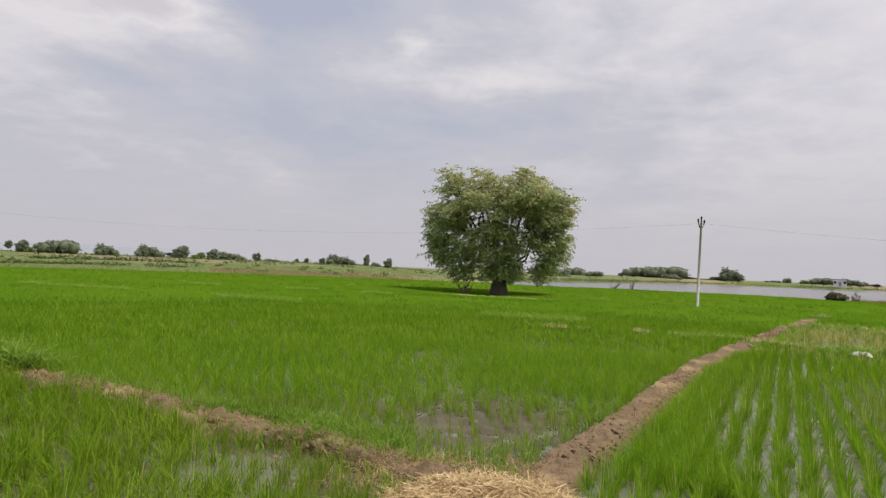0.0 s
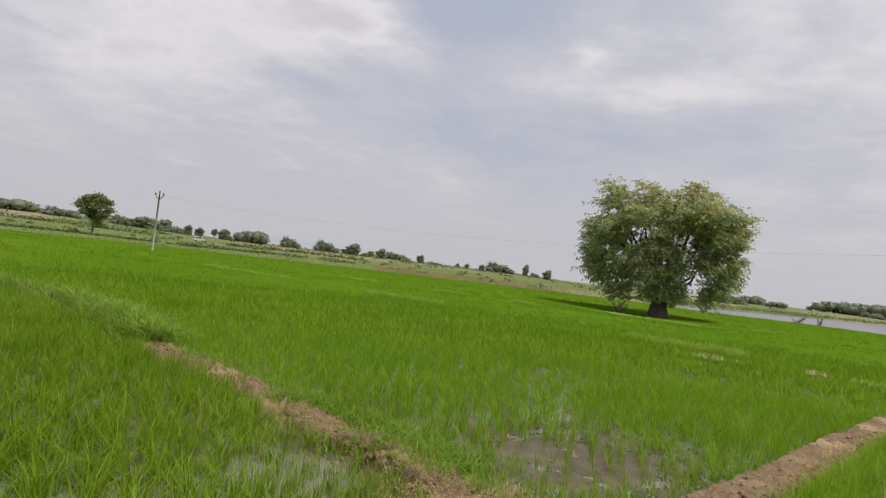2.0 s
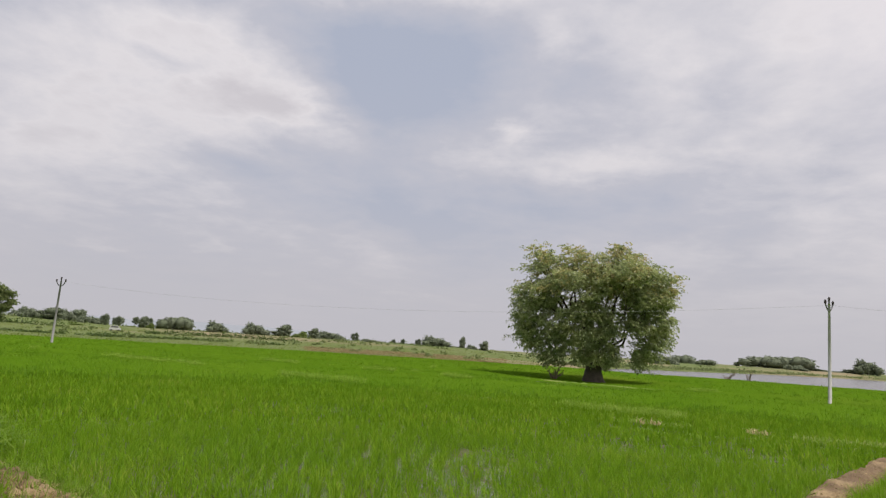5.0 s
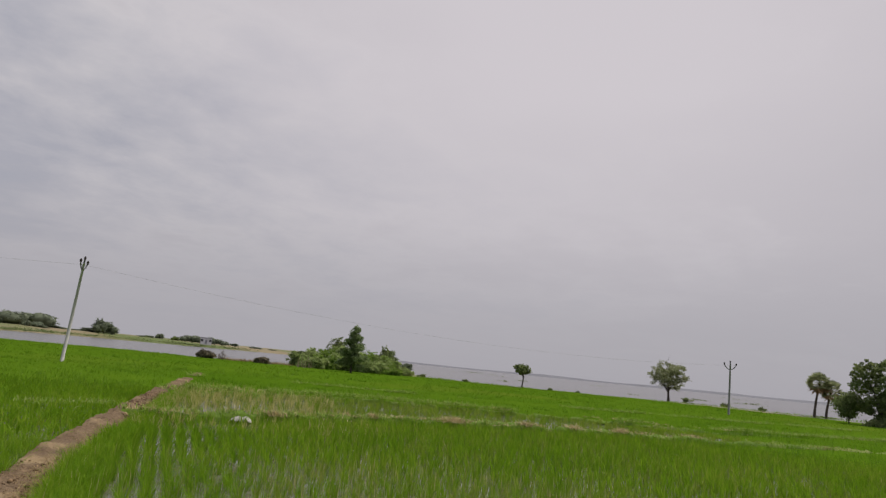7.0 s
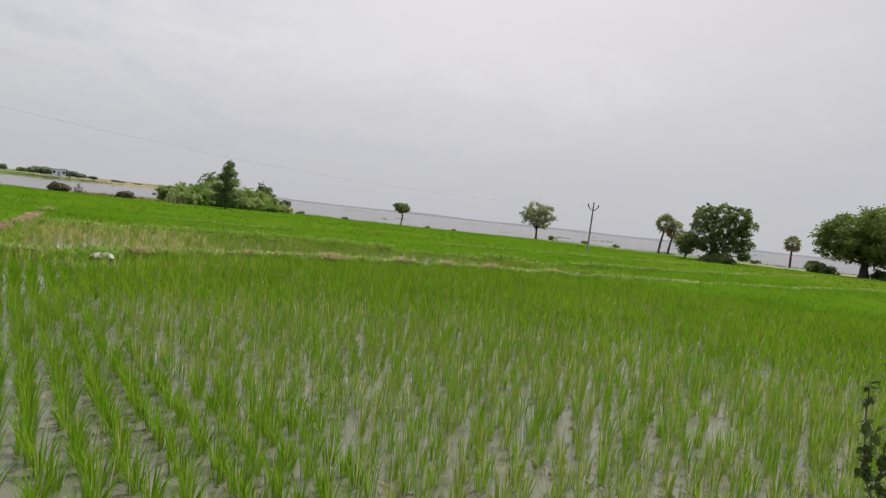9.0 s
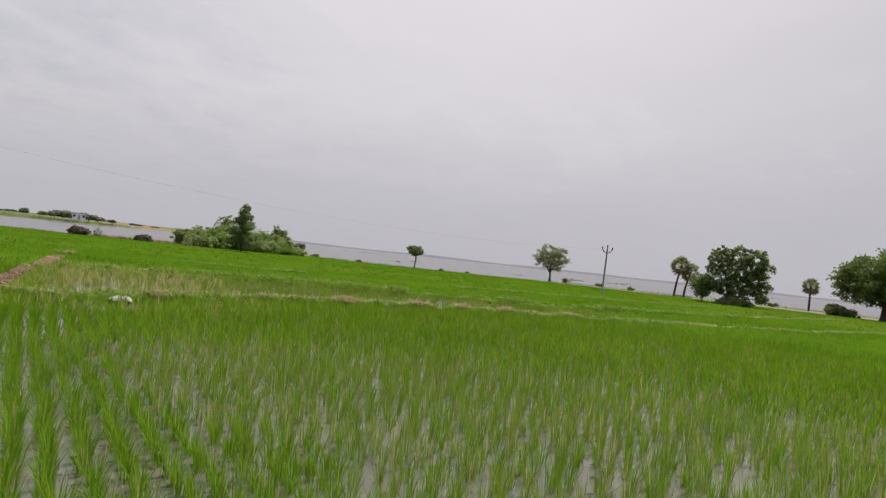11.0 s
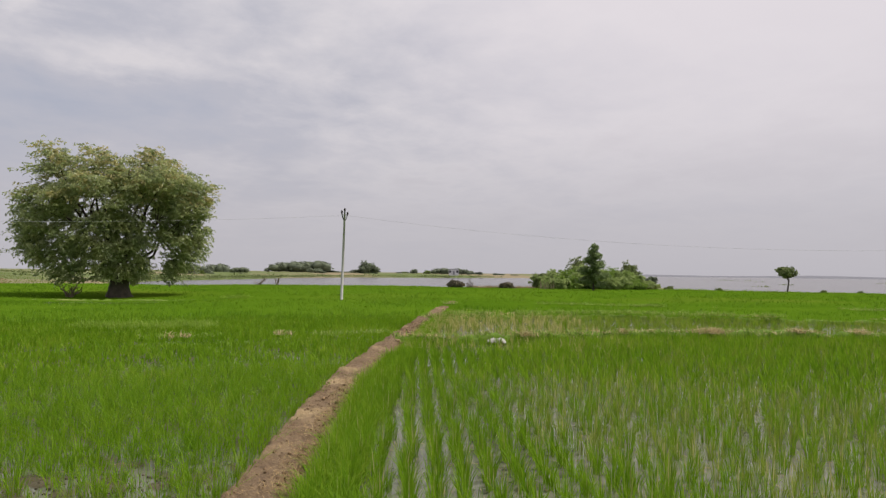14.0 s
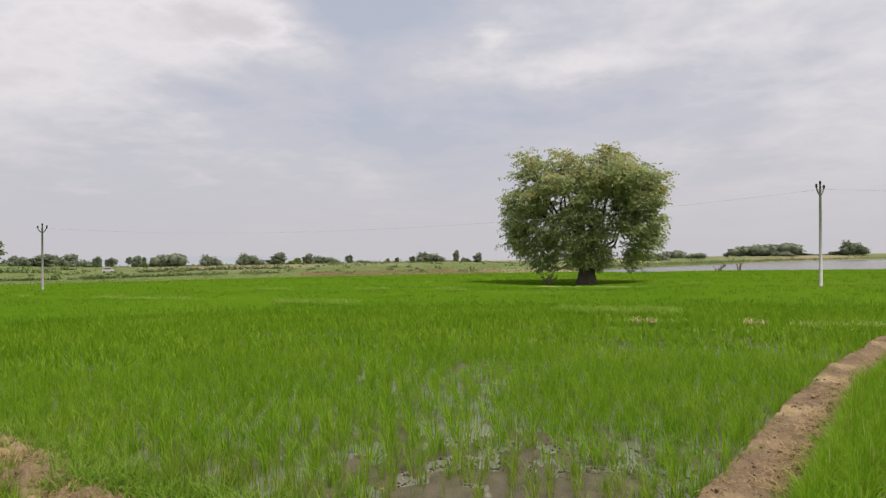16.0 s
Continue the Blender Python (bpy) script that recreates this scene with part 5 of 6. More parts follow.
GAPS = [(-2.3, 6.5, 0.72, 0.48), (1.55, 6.5, 0.42, 0.6), (-4.1, 8.85, 0.5, 0.24), (-1.3, 7.35, 0.38, 0.3), (2.4, 3.3, 0.8, 1.0), (2.5, 2.0, 0.7, 1.0)]
lone = tree("lone_tree", (5.62, 56.6), HERO, 4, 3, 0.25, 0.095, M_BARK, M_CROWN, 2.3, 0.66,
            "broad spreading tree with feathery green crown standing alone in rice", 41, limbs=16, twigs=3)
lone.location.z = -0.22
bpy.data.objects.remove([o for o in lone.children if o.name.startswith("crown")][0])
old, fresh = sprays(np.random.default_rng(42), HERO, 1900, 9, 10, GAPS, 0.50, 0.084, 0.30)
part("crown", mesh_of("crown", *old), M_CROWN, lone)
part("young_leaves", mesh_of("young_leaves", *fresh), M_CROWN_TIP, lone, "yellowish young leaves at the crown's top")

# trees along the lake shore
rng = np.random.default_rng(11)
tree("umbrella_tree", (78.6, 46.4), [(-0.8, 0, 2.7, 0.8, 0.9, 0.55), (0.7, 0, 2.7, 0.85, 0.9, 0.6), (0, 0.3, 2.95, 0.9, 0.9, 0.4), (0.9, 0.4, 2.3, 0.6, 0.6, 0.4)],
     150, 22, 0.16, 0.13, M_BARK, M_LEAF_DARK, 1.5, 0.10, "small flat-topped tree on a thin crooked trunk by a lake", 12, (0.22, 0))
tree("round_tree", (108.4, 35.6), round_lobes(rng, 6.4, 6.2, 1.8), 190, 44, 0.26, 0.14, M_BARK, M_LEAF_PALE, 1.9, 0.20, "round pale-leaved tree with thin see-through crown on the shore", 13, loose=True)
shady = tree("shady_tree", (82.4, 6.1), [(-1.2, 0, 6.0, 1.5, 1.6, 1.4), (0.9, 0, 6.2, 1.7, 1.8, 1.4), (2.6, 0, 6.0, 1.6, 1.6, 1.3), (3.5, 0, 4.6, 1.3, 1.5, 1.3), (-1.4, 0, 4.3, 1.4, 1.5, 1.2),
              (1.2, -0.6, 4.4, 1.8, 1.6, 1.3), (2.7, 0.4, 3.6, 1.5, 1.5, 1.1), (3.7, 0, 2.4, 1.0, 1.2, 0.9), (0.0, -0.6, 2.8, 1.8, 1.5, 1.1), (2.0, -0.4, 2.2, 1.4, 1.3, 0.9), (3.6, 0, 1.2, 0.7, 0.8, 0.5), (-1.2, -0.4, 2.2, 1.0, 0.9, 0.8), (0.6, -0.8, 1.4, 1.2, 0.9, 0.7)],
             470, 40, 0.22, 0.15, M_BARK, M_LEAF_DARK, 1.7, 0.26, "dark leafy tree with ragged outline and undergrowth at its foot", 14, hollow=0.45)
shady.rotation_euler = (0, 0, radians(-88))
shady.scale = (0.97, 0.97, 0.95)
tree("small_tree", (83.2, 8.9), round_lobes(rng, 3.7, 3.0, 0.7, 6), 150, 28, 0.24, 0.15, M_BARK, M_LEAF_DARK, 0.9, 0.09, "low dark bushy tree beside a larger tree", 15, loose=True)
dome = [(x + 1.6, y, z, a, b, c) for x, y, z, a, b, c in round_lobes(rng, 9.5, 14.2, 1.6, 20)]
dome += [(-4.2, 0, 2.9, 1.3, 1.5, 0.8), (-2.4, -1.0, 2.7, 1.4, 1.5, 0.8), (-5.0, 0, 4.4, 1.0, 1.4, 1.2), (3.4, 0, 2.4, 1.5, 1.5, 0.8), (5.8, 0, 3.0, 1.8, 1.6, 1.2), (-1.0, -3.0, 3.6, 2.0, 1.0, 1.2), (1.6, -3.4, 3.4, 2.2, 1.0, 1.3), (-3.4, -2.0, 4.4, 1.6, 1.2, 1.2), (1.0, 2.5, 2.6, 3.0, 1.0, 1.0)]
spread = tree("spreading_tree", (97.0, -11.6), dome, 1150, 42, 0.34, 0.20, M_BARK, M_LEAF_SHADE, 2.6, 0.48, "large spreading dark green tree with a broad dome crown", 17, hollow=0.6, loose=True)
spread.rotation_euler = (0, 0, radians(-98.8))
young = tree("young_tree", (-89.3, 95.1), [(0.1, 0, 6.6, 1.5, 1.4, 0.8), (-1.5, 0, 6.1, 1.1, 1.2, 0.7), (1.5, 0.2, 5.9, 1.2, 1.2, 0.8), (-2.2, 0, 5.0, 1.0, 1.1, 0.7), (2.3, 0, 4.7, 0.95, 1.1, 0.6), (0.2, -0.6, 5.2, 1.6, 1.4, 0.9),
              (-0.9, 0.4, 3.9, 1.3, 1.2, 0.8), (1.2, -0.2, 3.7, 1.2, 1.1, 0.7), (0.3, 0.2, 2.7, 1.1, 1.0, 0.6), (0.7, 0, 1.8, 0.9, 0.9, 0.5)],
             300, 30, 0.30, 0.21, M_BARK, M_LEAF_DARK, 1.8, 0.16, "leafy green tree with ragged crown at the far edge of rice", 18, hollow=0.35, loose=True)
young.location.z = 0.3
young.rotation_euler = (0, 0, radians(44))
tiers = tree("tiered_tree", (55.4, 56.4), [(0.1, 0, 5.3, 0.4, 0.45, 0.45), (-0.15, 0, 4.8, 0.6, 0.7, 0.4), (0.3, 0, 4.3, 0.75, 0.8, 0.42), (-0.35, 0, 3.75, 0.9, 1.0, 0.45), (0.4, 0, 3.2, 1.0, 1.1, 0.5),
             (-0.6, 0, 2.6, 1.25, 1.2, 0.5), (0.6, 0, 2.0, 1.35, 1.2, 0.5), (-0.7, 0, 1.4, 1.25, 1.0, 0.42), (0.8, 0, 1.0, 0.8, 0.8, 0.35)], 420, 30, 0.18, 0.12, M_BARK, M_LEAF_TIER, 1.3, 0.12,
             "upright dark green tree in tiers before lakeside bushes", 19, hollow=0.3)
tiers.rotation_euler = (0, 0, radians(-45))


def bush(name, at, high, wide, leaves, seed, label, leaf=0.16, clumps_n=120, per=26, z=0.0):
    rng = np.random.default_rng(seed)
    root = empty(name, (*at, z), label, "bush")
    lobes = [(*(rng.uniform(-0.33, 0.33, 2) * wide), high * rng.uniform(0.28, 0.62), wide * 0.26, wide * 0.26, high * 0.36) for _ in range(7)]
    stems = [tube(bent(rng, rng.normal(0, 0.05, 3) * [1, 1, 0] - [0, 0, 0.1], lobe[:3], 0.1, 5), np.linspace(0.05, 0.015, 5) * max(1, wide / 3), 6) for lobe in lobes[:5]]
    part("stems", mesh_of("stems", *joined(stems), True), M_BARK, root)
    p = crown_points(rng, lobes, clumps_n, per, 0.07 * (high + wide) / 2 + 0.03, 0.3)
    p = p[p[:, 2] > 0.03]
    part("leaves", mesh_of("leaves", *leaf_cards(rng, p, leaf, 0.3)), leaves, root)
    return root


# bushes on the spit of land in the lake
def seen_from_walk(turn, reach):
    """A place at that many degrees to the left of +y and that far from the walker's end."""
    return 1.23 - reach * math.sin(radians(turn)), 3.28 + reach * math.cos(radians(turn))


for n, (turn, reach, bh, bw) in enumerate([(-41.4, 86, 2.5, 3.4), (-42.3, 88, 3.0, 4.0), (-43.3, 88, 3.5, 4.2), (-44.3, 89, 3.8, 4.4), (-45.3, 88, 3.9, 4.4), (-46.2, 89, 3.5, 4.4), (-47.1, 90, 3.2, 4.2),
                                           (-47.9, 90, 3.1, 4.0), (-48.9, 91, 2.8, 4.0), (-49.6, 92, 2.2, 3.4), (-42.1, 82, 1.7, 3.2), (-43.5, 83, 2.0, 3.4), (-46.6, 83, 2.2, 3.4), (-47.8, 84, 2.0, 3.2),
                                           (-48.8, 84, 1.5, 3.0), (-44.2, 84, 2.4, 3.4), (-50.3, 92, 1.3, 3.0), (-46.0, 85, 2.8, 3.6)]):
    bush("bush", seen_from_walk(turn, reach), bh, bw, (M_LEAF_BUSH, M_LEAF_BUSH, M_LEAF_MID)[n % 3], 200 + n, "dense light green bush on a spit in the lake", 0.15, 190, 26)
bush("bush", seen_from_walk(-40.7, 86), 2.6, 2.0, M_LEAF_DARK, 220, "dark round bush beside lighter bushes", 0.14)
bush("bush", seen_from_walk(-44.0, 97), 4.9, 3.4, M_LEAF_DARK, 221, "tall dark round bush rising behind lighter bushes", 0.2)
bush("bush", seen_from_walk(-48.65, 98), 5.0, 3.6, M_LEAF_DARK, 222, "dark round bush at the end of the spit", 0.2)
bush("bush", seen_from_walk(-50.15, 118), 2.0, 2.8, M_LEAF_HAZED, 223, "low bush at the tip of the spit", 0.2)
bush("bush", (46.6, 72.0), 1.15, 2.5, M_LEAF_BROWN, 224, "low dark brushwood bush on the shore")
bush("bush", (50.5, 66.5), 1.0, 2.0, M_LEAF_BROWN, 225, "low dark bush on the shore")
bush("bush", (81.0, 5.0), 1.2, 4.8, M_LEAF_DARK, 227, "dark undergrowth at a tree's foot", 0.18, 140)
bush("bush", (94.5, -6.8), 1.6, 3.8, M_LEAF_DARK, 228, "dark undergrowth below a spreading tree", 0.2, 140)
bush("bush", (96.0, -14.2), 1.5, 3.4, M_LEAF_DARK, 229, "dark undergrowth beside a thick trunk", 0.2, 120)
for n, (bx, by, bh) in enumerate([(110.5, 33.2, 0.9), (84.5, 45.0, 0.45), (85.5, 41.0, 0.4), (109.5, 27.0, 0.6), (110.5, 22.0, 0.6), (113.5, 5.0, 0.5), (79.5, 64.5, 0.6), (80.5, 57.0, 0.45), (112.0, 0.5, 0.7)]):
    bush("bush", (bx, by), bh, bh * 2.4, M_LEAF_DARK, 240 + n, "small dark shrub at the water's edge", 0.14, 30, 14)


# ---- palms ----
def palm(at, high, lean, seed, label, size=1.0):
    """A fan palm: a slim trunk and a round head of stalked fans, the lowest hanging and dry."""
    rng = np.random.default_rng(seed)
    root = empty("palm_tree", (*at, 0), label, "palm tree")
    s = np.linspace(0, 1, 10)
    line = np.stack([lean[0] * s ** 1.5, lean[1] * s ** 1.5, s * high - 0.1], 1)
    part("trunk", mesh_of("trunk", *tube(line, np.linspace(0.19, 0.12, 10), 10), True), M_BARK, root)
    top = line[-1]
    for k in range(44):
        a, el = k * 2.4 + rng.uniform(-0.3, 0.3), -1.1 + 2.6 * (k + 0.5) / 44
        out = np.array([math.cos(a) * math.cos(el), math.sin(a) * math.cos(el), math.sin(el)])
        hub = top + out * rng.uniform(0.7, 0.95) * size
        pieces = [tube(np.array([top, (top + hub) / 2 + [0, 0, 0.03], hub]), 0.022, 4)]
        side = np.cross(out, (0, 0, 1))
        side /= np.linalg.norm(side)
        tilt = rng.normal(0, 0.7)
        upv = np.cross(side, out)
        side = side * math.cos(tilt) + upv * math.sin(tilt)
        upv = np.cross(side, out)
        for j in range(13):
            t = -1.5 + 3.0 * j / 12
            tip = hub + (out * math.cos(t) + side * math.sin(t)) * rng.uniform(0.6, 0.85) * size + upv * 0.1 - np.array([0, 0, 0.10])
            w = (side * math.cos(t) - out * math.sin(t)) * 0.075 * size
            m = (hub + tip) / 2 + upv * 0.04
            pieces.append((np.array([hub, m + w, tip, m - w]), np.array([[0, 1, 2, 3]])))
        part("frond", mesh_of("frond", *joined(pieces)), M_PALM_DRY if el < -0.55 else M_PALM, root)
    return root


palm((109.0, 14.9), 4.95, (0.3, -0.7), 301, "fan palm with a ragged round crown on a leaning trunk", 1.2)
palm((109.6, 13.5), 4.0, (0.1, -0.7), 302, "shorter fan palm standing close beside another", 1.15)
palm((117.0, -4.6), 3.9, (0.2, 0.0), 303, "small fan palm on a thin trunk by the lake shore", 1.0)

def heaped_lobes(rng, high, wide, n):
    """Lobes heaped side by side to the ground, for thickets and clumps of trees."""
    out = []
    for k in range(n):
        x, y = rng.uniform(-0.40, 0.40) * wide, rng.uniform(-0.2, 0.2) * wide
        top = high * rng.uniform(0.75, 1.12) * (1 - 1.3 * (x / wide) ** 2)
        out.append((x, y, top * 0.52, wide * rng.uniform(0.15, 0.22), wide * 0.15, top * 0.48))
    return out


# ---- far trees: a few shapes, used again at other sizes; haze is in their leaf colour ----
kinds = []
for k, (hh, ww, low, lob, m) in enumerate([(6.0, 6.6, -0.6, 8, M_LEAF_HAZED), (6.0, 5.0, 0.2, 7, M_LEAF_HAZED), (6.0, 3.4, 0.8, 5, M_LEAF_HAZED), (6.0, 12.5, -0.8, 14, M_LEAF_HAZED), (6.0, 9.0, -1.0, 9, M_LEAF_SHADE)]):
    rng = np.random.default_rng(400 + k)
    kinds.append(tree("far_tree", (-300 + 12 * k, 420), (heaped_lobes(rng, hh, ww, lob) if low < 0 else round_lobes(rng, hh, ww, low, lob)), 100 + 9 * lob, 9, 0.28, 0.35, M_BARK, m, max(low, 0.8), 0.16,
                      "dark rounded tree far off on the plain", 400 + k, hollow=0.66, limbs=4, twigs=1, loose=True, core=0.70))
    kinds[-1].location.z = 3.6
SIZE = [(6.0, 6.6), (6.0, 5.0), (6.0, 3.4), (6.0, 12.5), (6.0, 9.0)]


def far_tree(k, x, y, high, wide, turn=0.0):
    base = 1.3 if x > 60 else float(rise(x, y)) - 0.5
    west = math.degrees(math.atan2(1 - x, y - 3)) > 44
    high, wide = (high if x > 60 else high * (1.04 if west else 1.07)) - base, wide * (1.12 if west else 1.0)
    turn = math.atan2(y, x) - math.pi / 2 + (turn % 0.5)
    m = Matrix.LocRotScale((x, y, base), Euler((0, 0, turn)), (wide / SIZE[k][1], wide / SIZE[k][1], high / SIZE[k][0]))
    copy_thing(kinds[k], m)


for k, fx, fy, fh, fw in [(2, -175, 195, 6.4, 2.6), (1, -173, 196, 6.0, 2.6), (0, -171, 198, 5.5, 3.6), (1, -168, 201, 6.7, 3.2), (0, -165, 204, 6.6, 5.0), (0, -158, 209, 4.9, 5.8),
                          (2, -155, 211, 5.9, 2.0), (2, -152, 213, 5.4, 2.8), (1, -145, 218, 5.9, 4.3), (4, -142, 220, 3.8, 5.7), (3, -135, 225, 6.8, 14.4), (0, -123, 232, 6.2, 7.5),
                          (0, -110, 238, 6.5, 8.5), (1, -100, 243, 6.5, 6.4), (4, -94, 245, 3.5, 7.8)]:
    far_tree(k, fx, fy, fh, fw, fx * 0.7)
for k, fx, fy, fh, fw in [(1, -89, 247, 5.9, 4.6), (2, -83, 249, 4.7, 1.6), (0, -79, 251, 3.9, 4.2), (2, -73, 252, 5.4, 2.8), (0, -67, 254, 3.2, 7.7), (2, -58, 257, 3.8, 1.4), (2, -54, 257, 4.1, 1.6),
                          (2, -48, 259, 4.5, 2.1), (0, -41, 260, 6.0, 11.3), (1, -30, 261, 6.3, 2.8), (0, -26, 262, 3.6, 4.0), (1, -21, 262, 5.2, 4.0), (3, 56, 257, 4.7, 12.1), (2, 94, 320, 4.0, 2.4),
                          (3, 105, 316, 7.4, 22.0), (3, 116, 312, 8.0, 22.0), (0, 110, 318, 7.6, 12.0), (0, 142, 302, 8.4, 10.0)]:
    far_tree(k, fx, fy, fh, fw, fx * 0.7)
for k, fx, fy, fh, fw in [(3, 181, 292, 5.1, 12.0), (0, 190, 286, 5.0, 10.0), (2, 198, 281, 3.1, 3.7), (0, 206, 274, 2.5, 6.1), (0, 213, 269, 2.0, 4.5), (3, -186, 137, 5.8, 12.0), (3, -173, 151, 6.8, 15.9),
                          (0, -158, 154, 5.9, 8.7), (0, -159, 180, 6.0, 5.9), (1, -155, 184, 6.3, 8.0), (0, -153, 199, 4.8, 6.4), (2, -149, 202, 5.8, 2.1), (4, -118, 150, 2.4, 5.0), (4, -150, 118, 2.6, 6.0)]:
    far_tree(k, fx, fy, fh, fw, fx * 0.7)

rng = np.random.default_rng(23)
for n in range(24):
    turn, reach = radians(rng.uniform(18, 63)), rng.uniform(255, 330)
    far_tree((0, 3, 1, 4, 0)[n % 5], 1 - reach * math.sin(turn), 3 + reach * math.cos(turn), rng.uniform(4.0, 7.0), rng.uniform(6, 15), n * 0.7)

bank_line, _ = polyline([(30, 186), (60, 232), (100, 282), (150, 306), (235, 320)], 1.0)
for n in range(20):
    x, y = bank_line[int(rng.uniform(0, len(bank_line)))]
    far_tree((0, 1, 4, 3, 2)[n % 5], x + rng.uniform(-3, 3), y + rng.uniform(4, 22), rng.uniform(2.6, 4.6), rng.uniform(3, 10), n * 0.9)

# scrub scattered on the dry plain and along a hedge
rng = np.random.default_rng(9)
pieces = []
n = 280
r, a = rng.uniform(118, 262, n), np.radians(rng.uniform(-22, 62, n))
x, y = CENTRE[0] - r * np.sin(a), CENTRE[1] + r * np.cos(a)
ok = ~inside(x, y, LAKE) & (fractal(x, y, 0.02, 5) > 0.42)
x, y = x[ok], y[ok]
hq2, _ = polyline([(-215, 150), (-175, 192), (-135, 226), (-87, 248), (-40, 262), (0, 264), (60, 258)], 2.0)
hq3, _ = polyline([(8, 124), (20, 160), (41, 188), (78, 241), (120, 281), (228, 306)], 1.3)
sx = np.concatenate([x, hq2[:, 0], hq3[:, 0]])
sy = np.concatenate([y, hq2[:, 1], hq3[:, 1]])
high = np.concatenate([rng.gamma(2.0, 0.36, len(x)).clip(0.3, 1.9), rng.uniform(0.6, 1.7, len(hq2)), rng.gamma(2.0, 0.42, len(hq3)).clip(0.3, 2.4)])
many = np.repeat(np.arange(len(sx)), 36)
p = rng.normal(0, 0.42, (len(many), 3)) * (high[many] * 1.0)[:, None] * [1.5, 1.5, 0.7]
p[:, 2] = np.abs(p[:, 2]) + 0.05
p += np.stack([sx, sy, rise(sx, sy)], 1)[many]
thing("scrub", mesh_of("scrub", *leaf_cards(rng, p, 0.36, 0.3)), M_SCRUB, "low scattered scrub on the dry plain", "scrub", kind="stuff")
# low hedges between the rough meadows
def hedge(turn_a, turn_b, reach_a, reach_b, lo, hi, gap, seed, label):
    rng = np.random.default_rng(seed)
    ends = [(CENTRE[0] - r * math.sin(radians(a)), CENTRE[1] + r * math.cos(radians(a))) for a, r in ((turn_a, reach_a), ((turn_a + turn_b) / 2, (reach_a + reach_b) / 2 + 3), (turn_b, reach_b))]
    q, _ = polyline(wavy(ends, 1.5, seed, 4.0, 0.08), 0.55)
    full = fractal(q[:, 0], q[:, 1], 0.09, seed) > gap
    q = q[full]
    h = rng.uniform(lo, hi, len(q)) * (0.7 + 0.6 * noise2(q[:, 0], q[:, 1], 0.15, seed))
    many = np.repeat(np.arange(len(q)), 26)
    p = rng.normal(0, 0.42, (len(many), 3)) * np.stack([0.9 + 0 * many, 0.9 + 0 * many, h[many]], 1)
    p[:, 2] = np.abs(p[:, 2])
    p += np.stack([q[:, 0], q[:, 1], rise(q[:, 0], q[:, 1])], 1)[many]
    thing("hedge", mesh_of("hedge", *leaf_cards(rng, p, 0.24, 0.3)), M_HEDGE, label, "hedge", kind="stuff")


hedge(23.0, 38.0, 134, 124, 0.5, 0.9, 0.40, 71, "low dark hedge between rough meadows")
hedge(22.0, 34.0, 170, 162, 0.8, 1.5, 0.44, 72, "bushy hedge far out on the plain")
hedge(36.0, 56.0, 122, 118, 0.35, 0.6, 0.42, 73, "thin hedge along the rice's far edge")
hedge(40.0, 58.0, 165, 160, 0.8, 1.6, 0.46, 74, "ragged hedge before distant trees")
# a strip of dry meadow beyond the rice
n = 9000
r, a = rng.uniform(94, 240, n), np.radians(rng.uniform(-12, 60, n))
x, y = CENTRE[0] - r * np.sin(a), CENTRE[1] + r * np.cos(a)
ok = ~inside(x, y, LAKE)
thing("dry_meadow", mesh_of("dry_meadow", *tufts(rng, x[ok], y[ok], rise(x[ok], y[ok]) - 0.05, 5, 0.24, 0.11, 0.9, 1, 0.6)), M_DRY_FAR, "rough meadow grass beyond the rice fields", "grass", kind="stuff")
n = 3200
r, a = rng.uniform(104, 136, n), np.radians(rng.uniform(3, 21, n))
x, y = CENTRE[0] - r * np.sin(a), CENTRE[1] + r * np.cos(a)
ok = ~inside(x, y, LAKE) & (fractal(x, y, 0.05, 66) + 0.012 * (18 - np.degrees(a)) > 0.50)
thing("dry_stubble", mesh_of("dry_stubble", *tufts(rng, x[ok], y[ok], rise(x[ok], y[ok]) - 0.05, 5, 0.34, 0.10, 0.9, 1, 0.6)), M_TAWNY, "tawny dry stubble at the rice's far edge", "stubble", kind="stuff")
x, y = rng.uniform(48.5, 56, 260), rng.uniform(-1.2, 1.2, 260)
thing("dry_reeds", mesh_of("dry_reeds", *tufts(rng, x, 71.5 - (x - 48.5) * 0.55 + y, np.full(260, -0.05), 8, 0.7, 0.05, 0.6, 1, 0.25)), M_DRYGRASS, "dry brown reeds on the lake shore", "reeds", kind="stuff")
# reeds and rough grass along the shores
q, d = polyline([(8, 88), (14, 84), (25, 89), (33, 88), (42.6, 83), (47, 73), (55.7, 71), (63, 71)], 0.12)
q2, d2 = polyline([(75, 63), (81, 63), (83, 50), (86.5, 37), (107, 29.5), (109.5, 15), (116, -4), (120, -25)], 0.14)
q3, d3 = polyline([(8, 122), (20, 157), (41, 184), (78, 237), (120, 277), (228, 302)], 0.35)
pieces = []
for line, wide, tall, spread in ((q, 0.05, 0.5, 1.3), (q2, 0.05, 0.45, 0.7), (q3, 0.14, 1.2, 2.0)):
    px, py = line[:, 0] + rng.normal(0, spread, len(line)), line[:, 1] + rng.normal(0, spread, len(line))
    pieces.append(tufts(rng, px, py, np.full(len(px), -0.05), 6, tall, wide, 0.7, 1, 0.3))
thing("shore_grass", mesh_of("shore_grass", *joined(pieces[:2])), M_WEED, "rough grass along the lake shore", "grass", kind="stuff")
thing("shore_grass", mesh_of("shore_grass_far", *pieces[2]), M_SCRUB, "dull rough grass along the lake's far bank", "grass", kind="stuff")


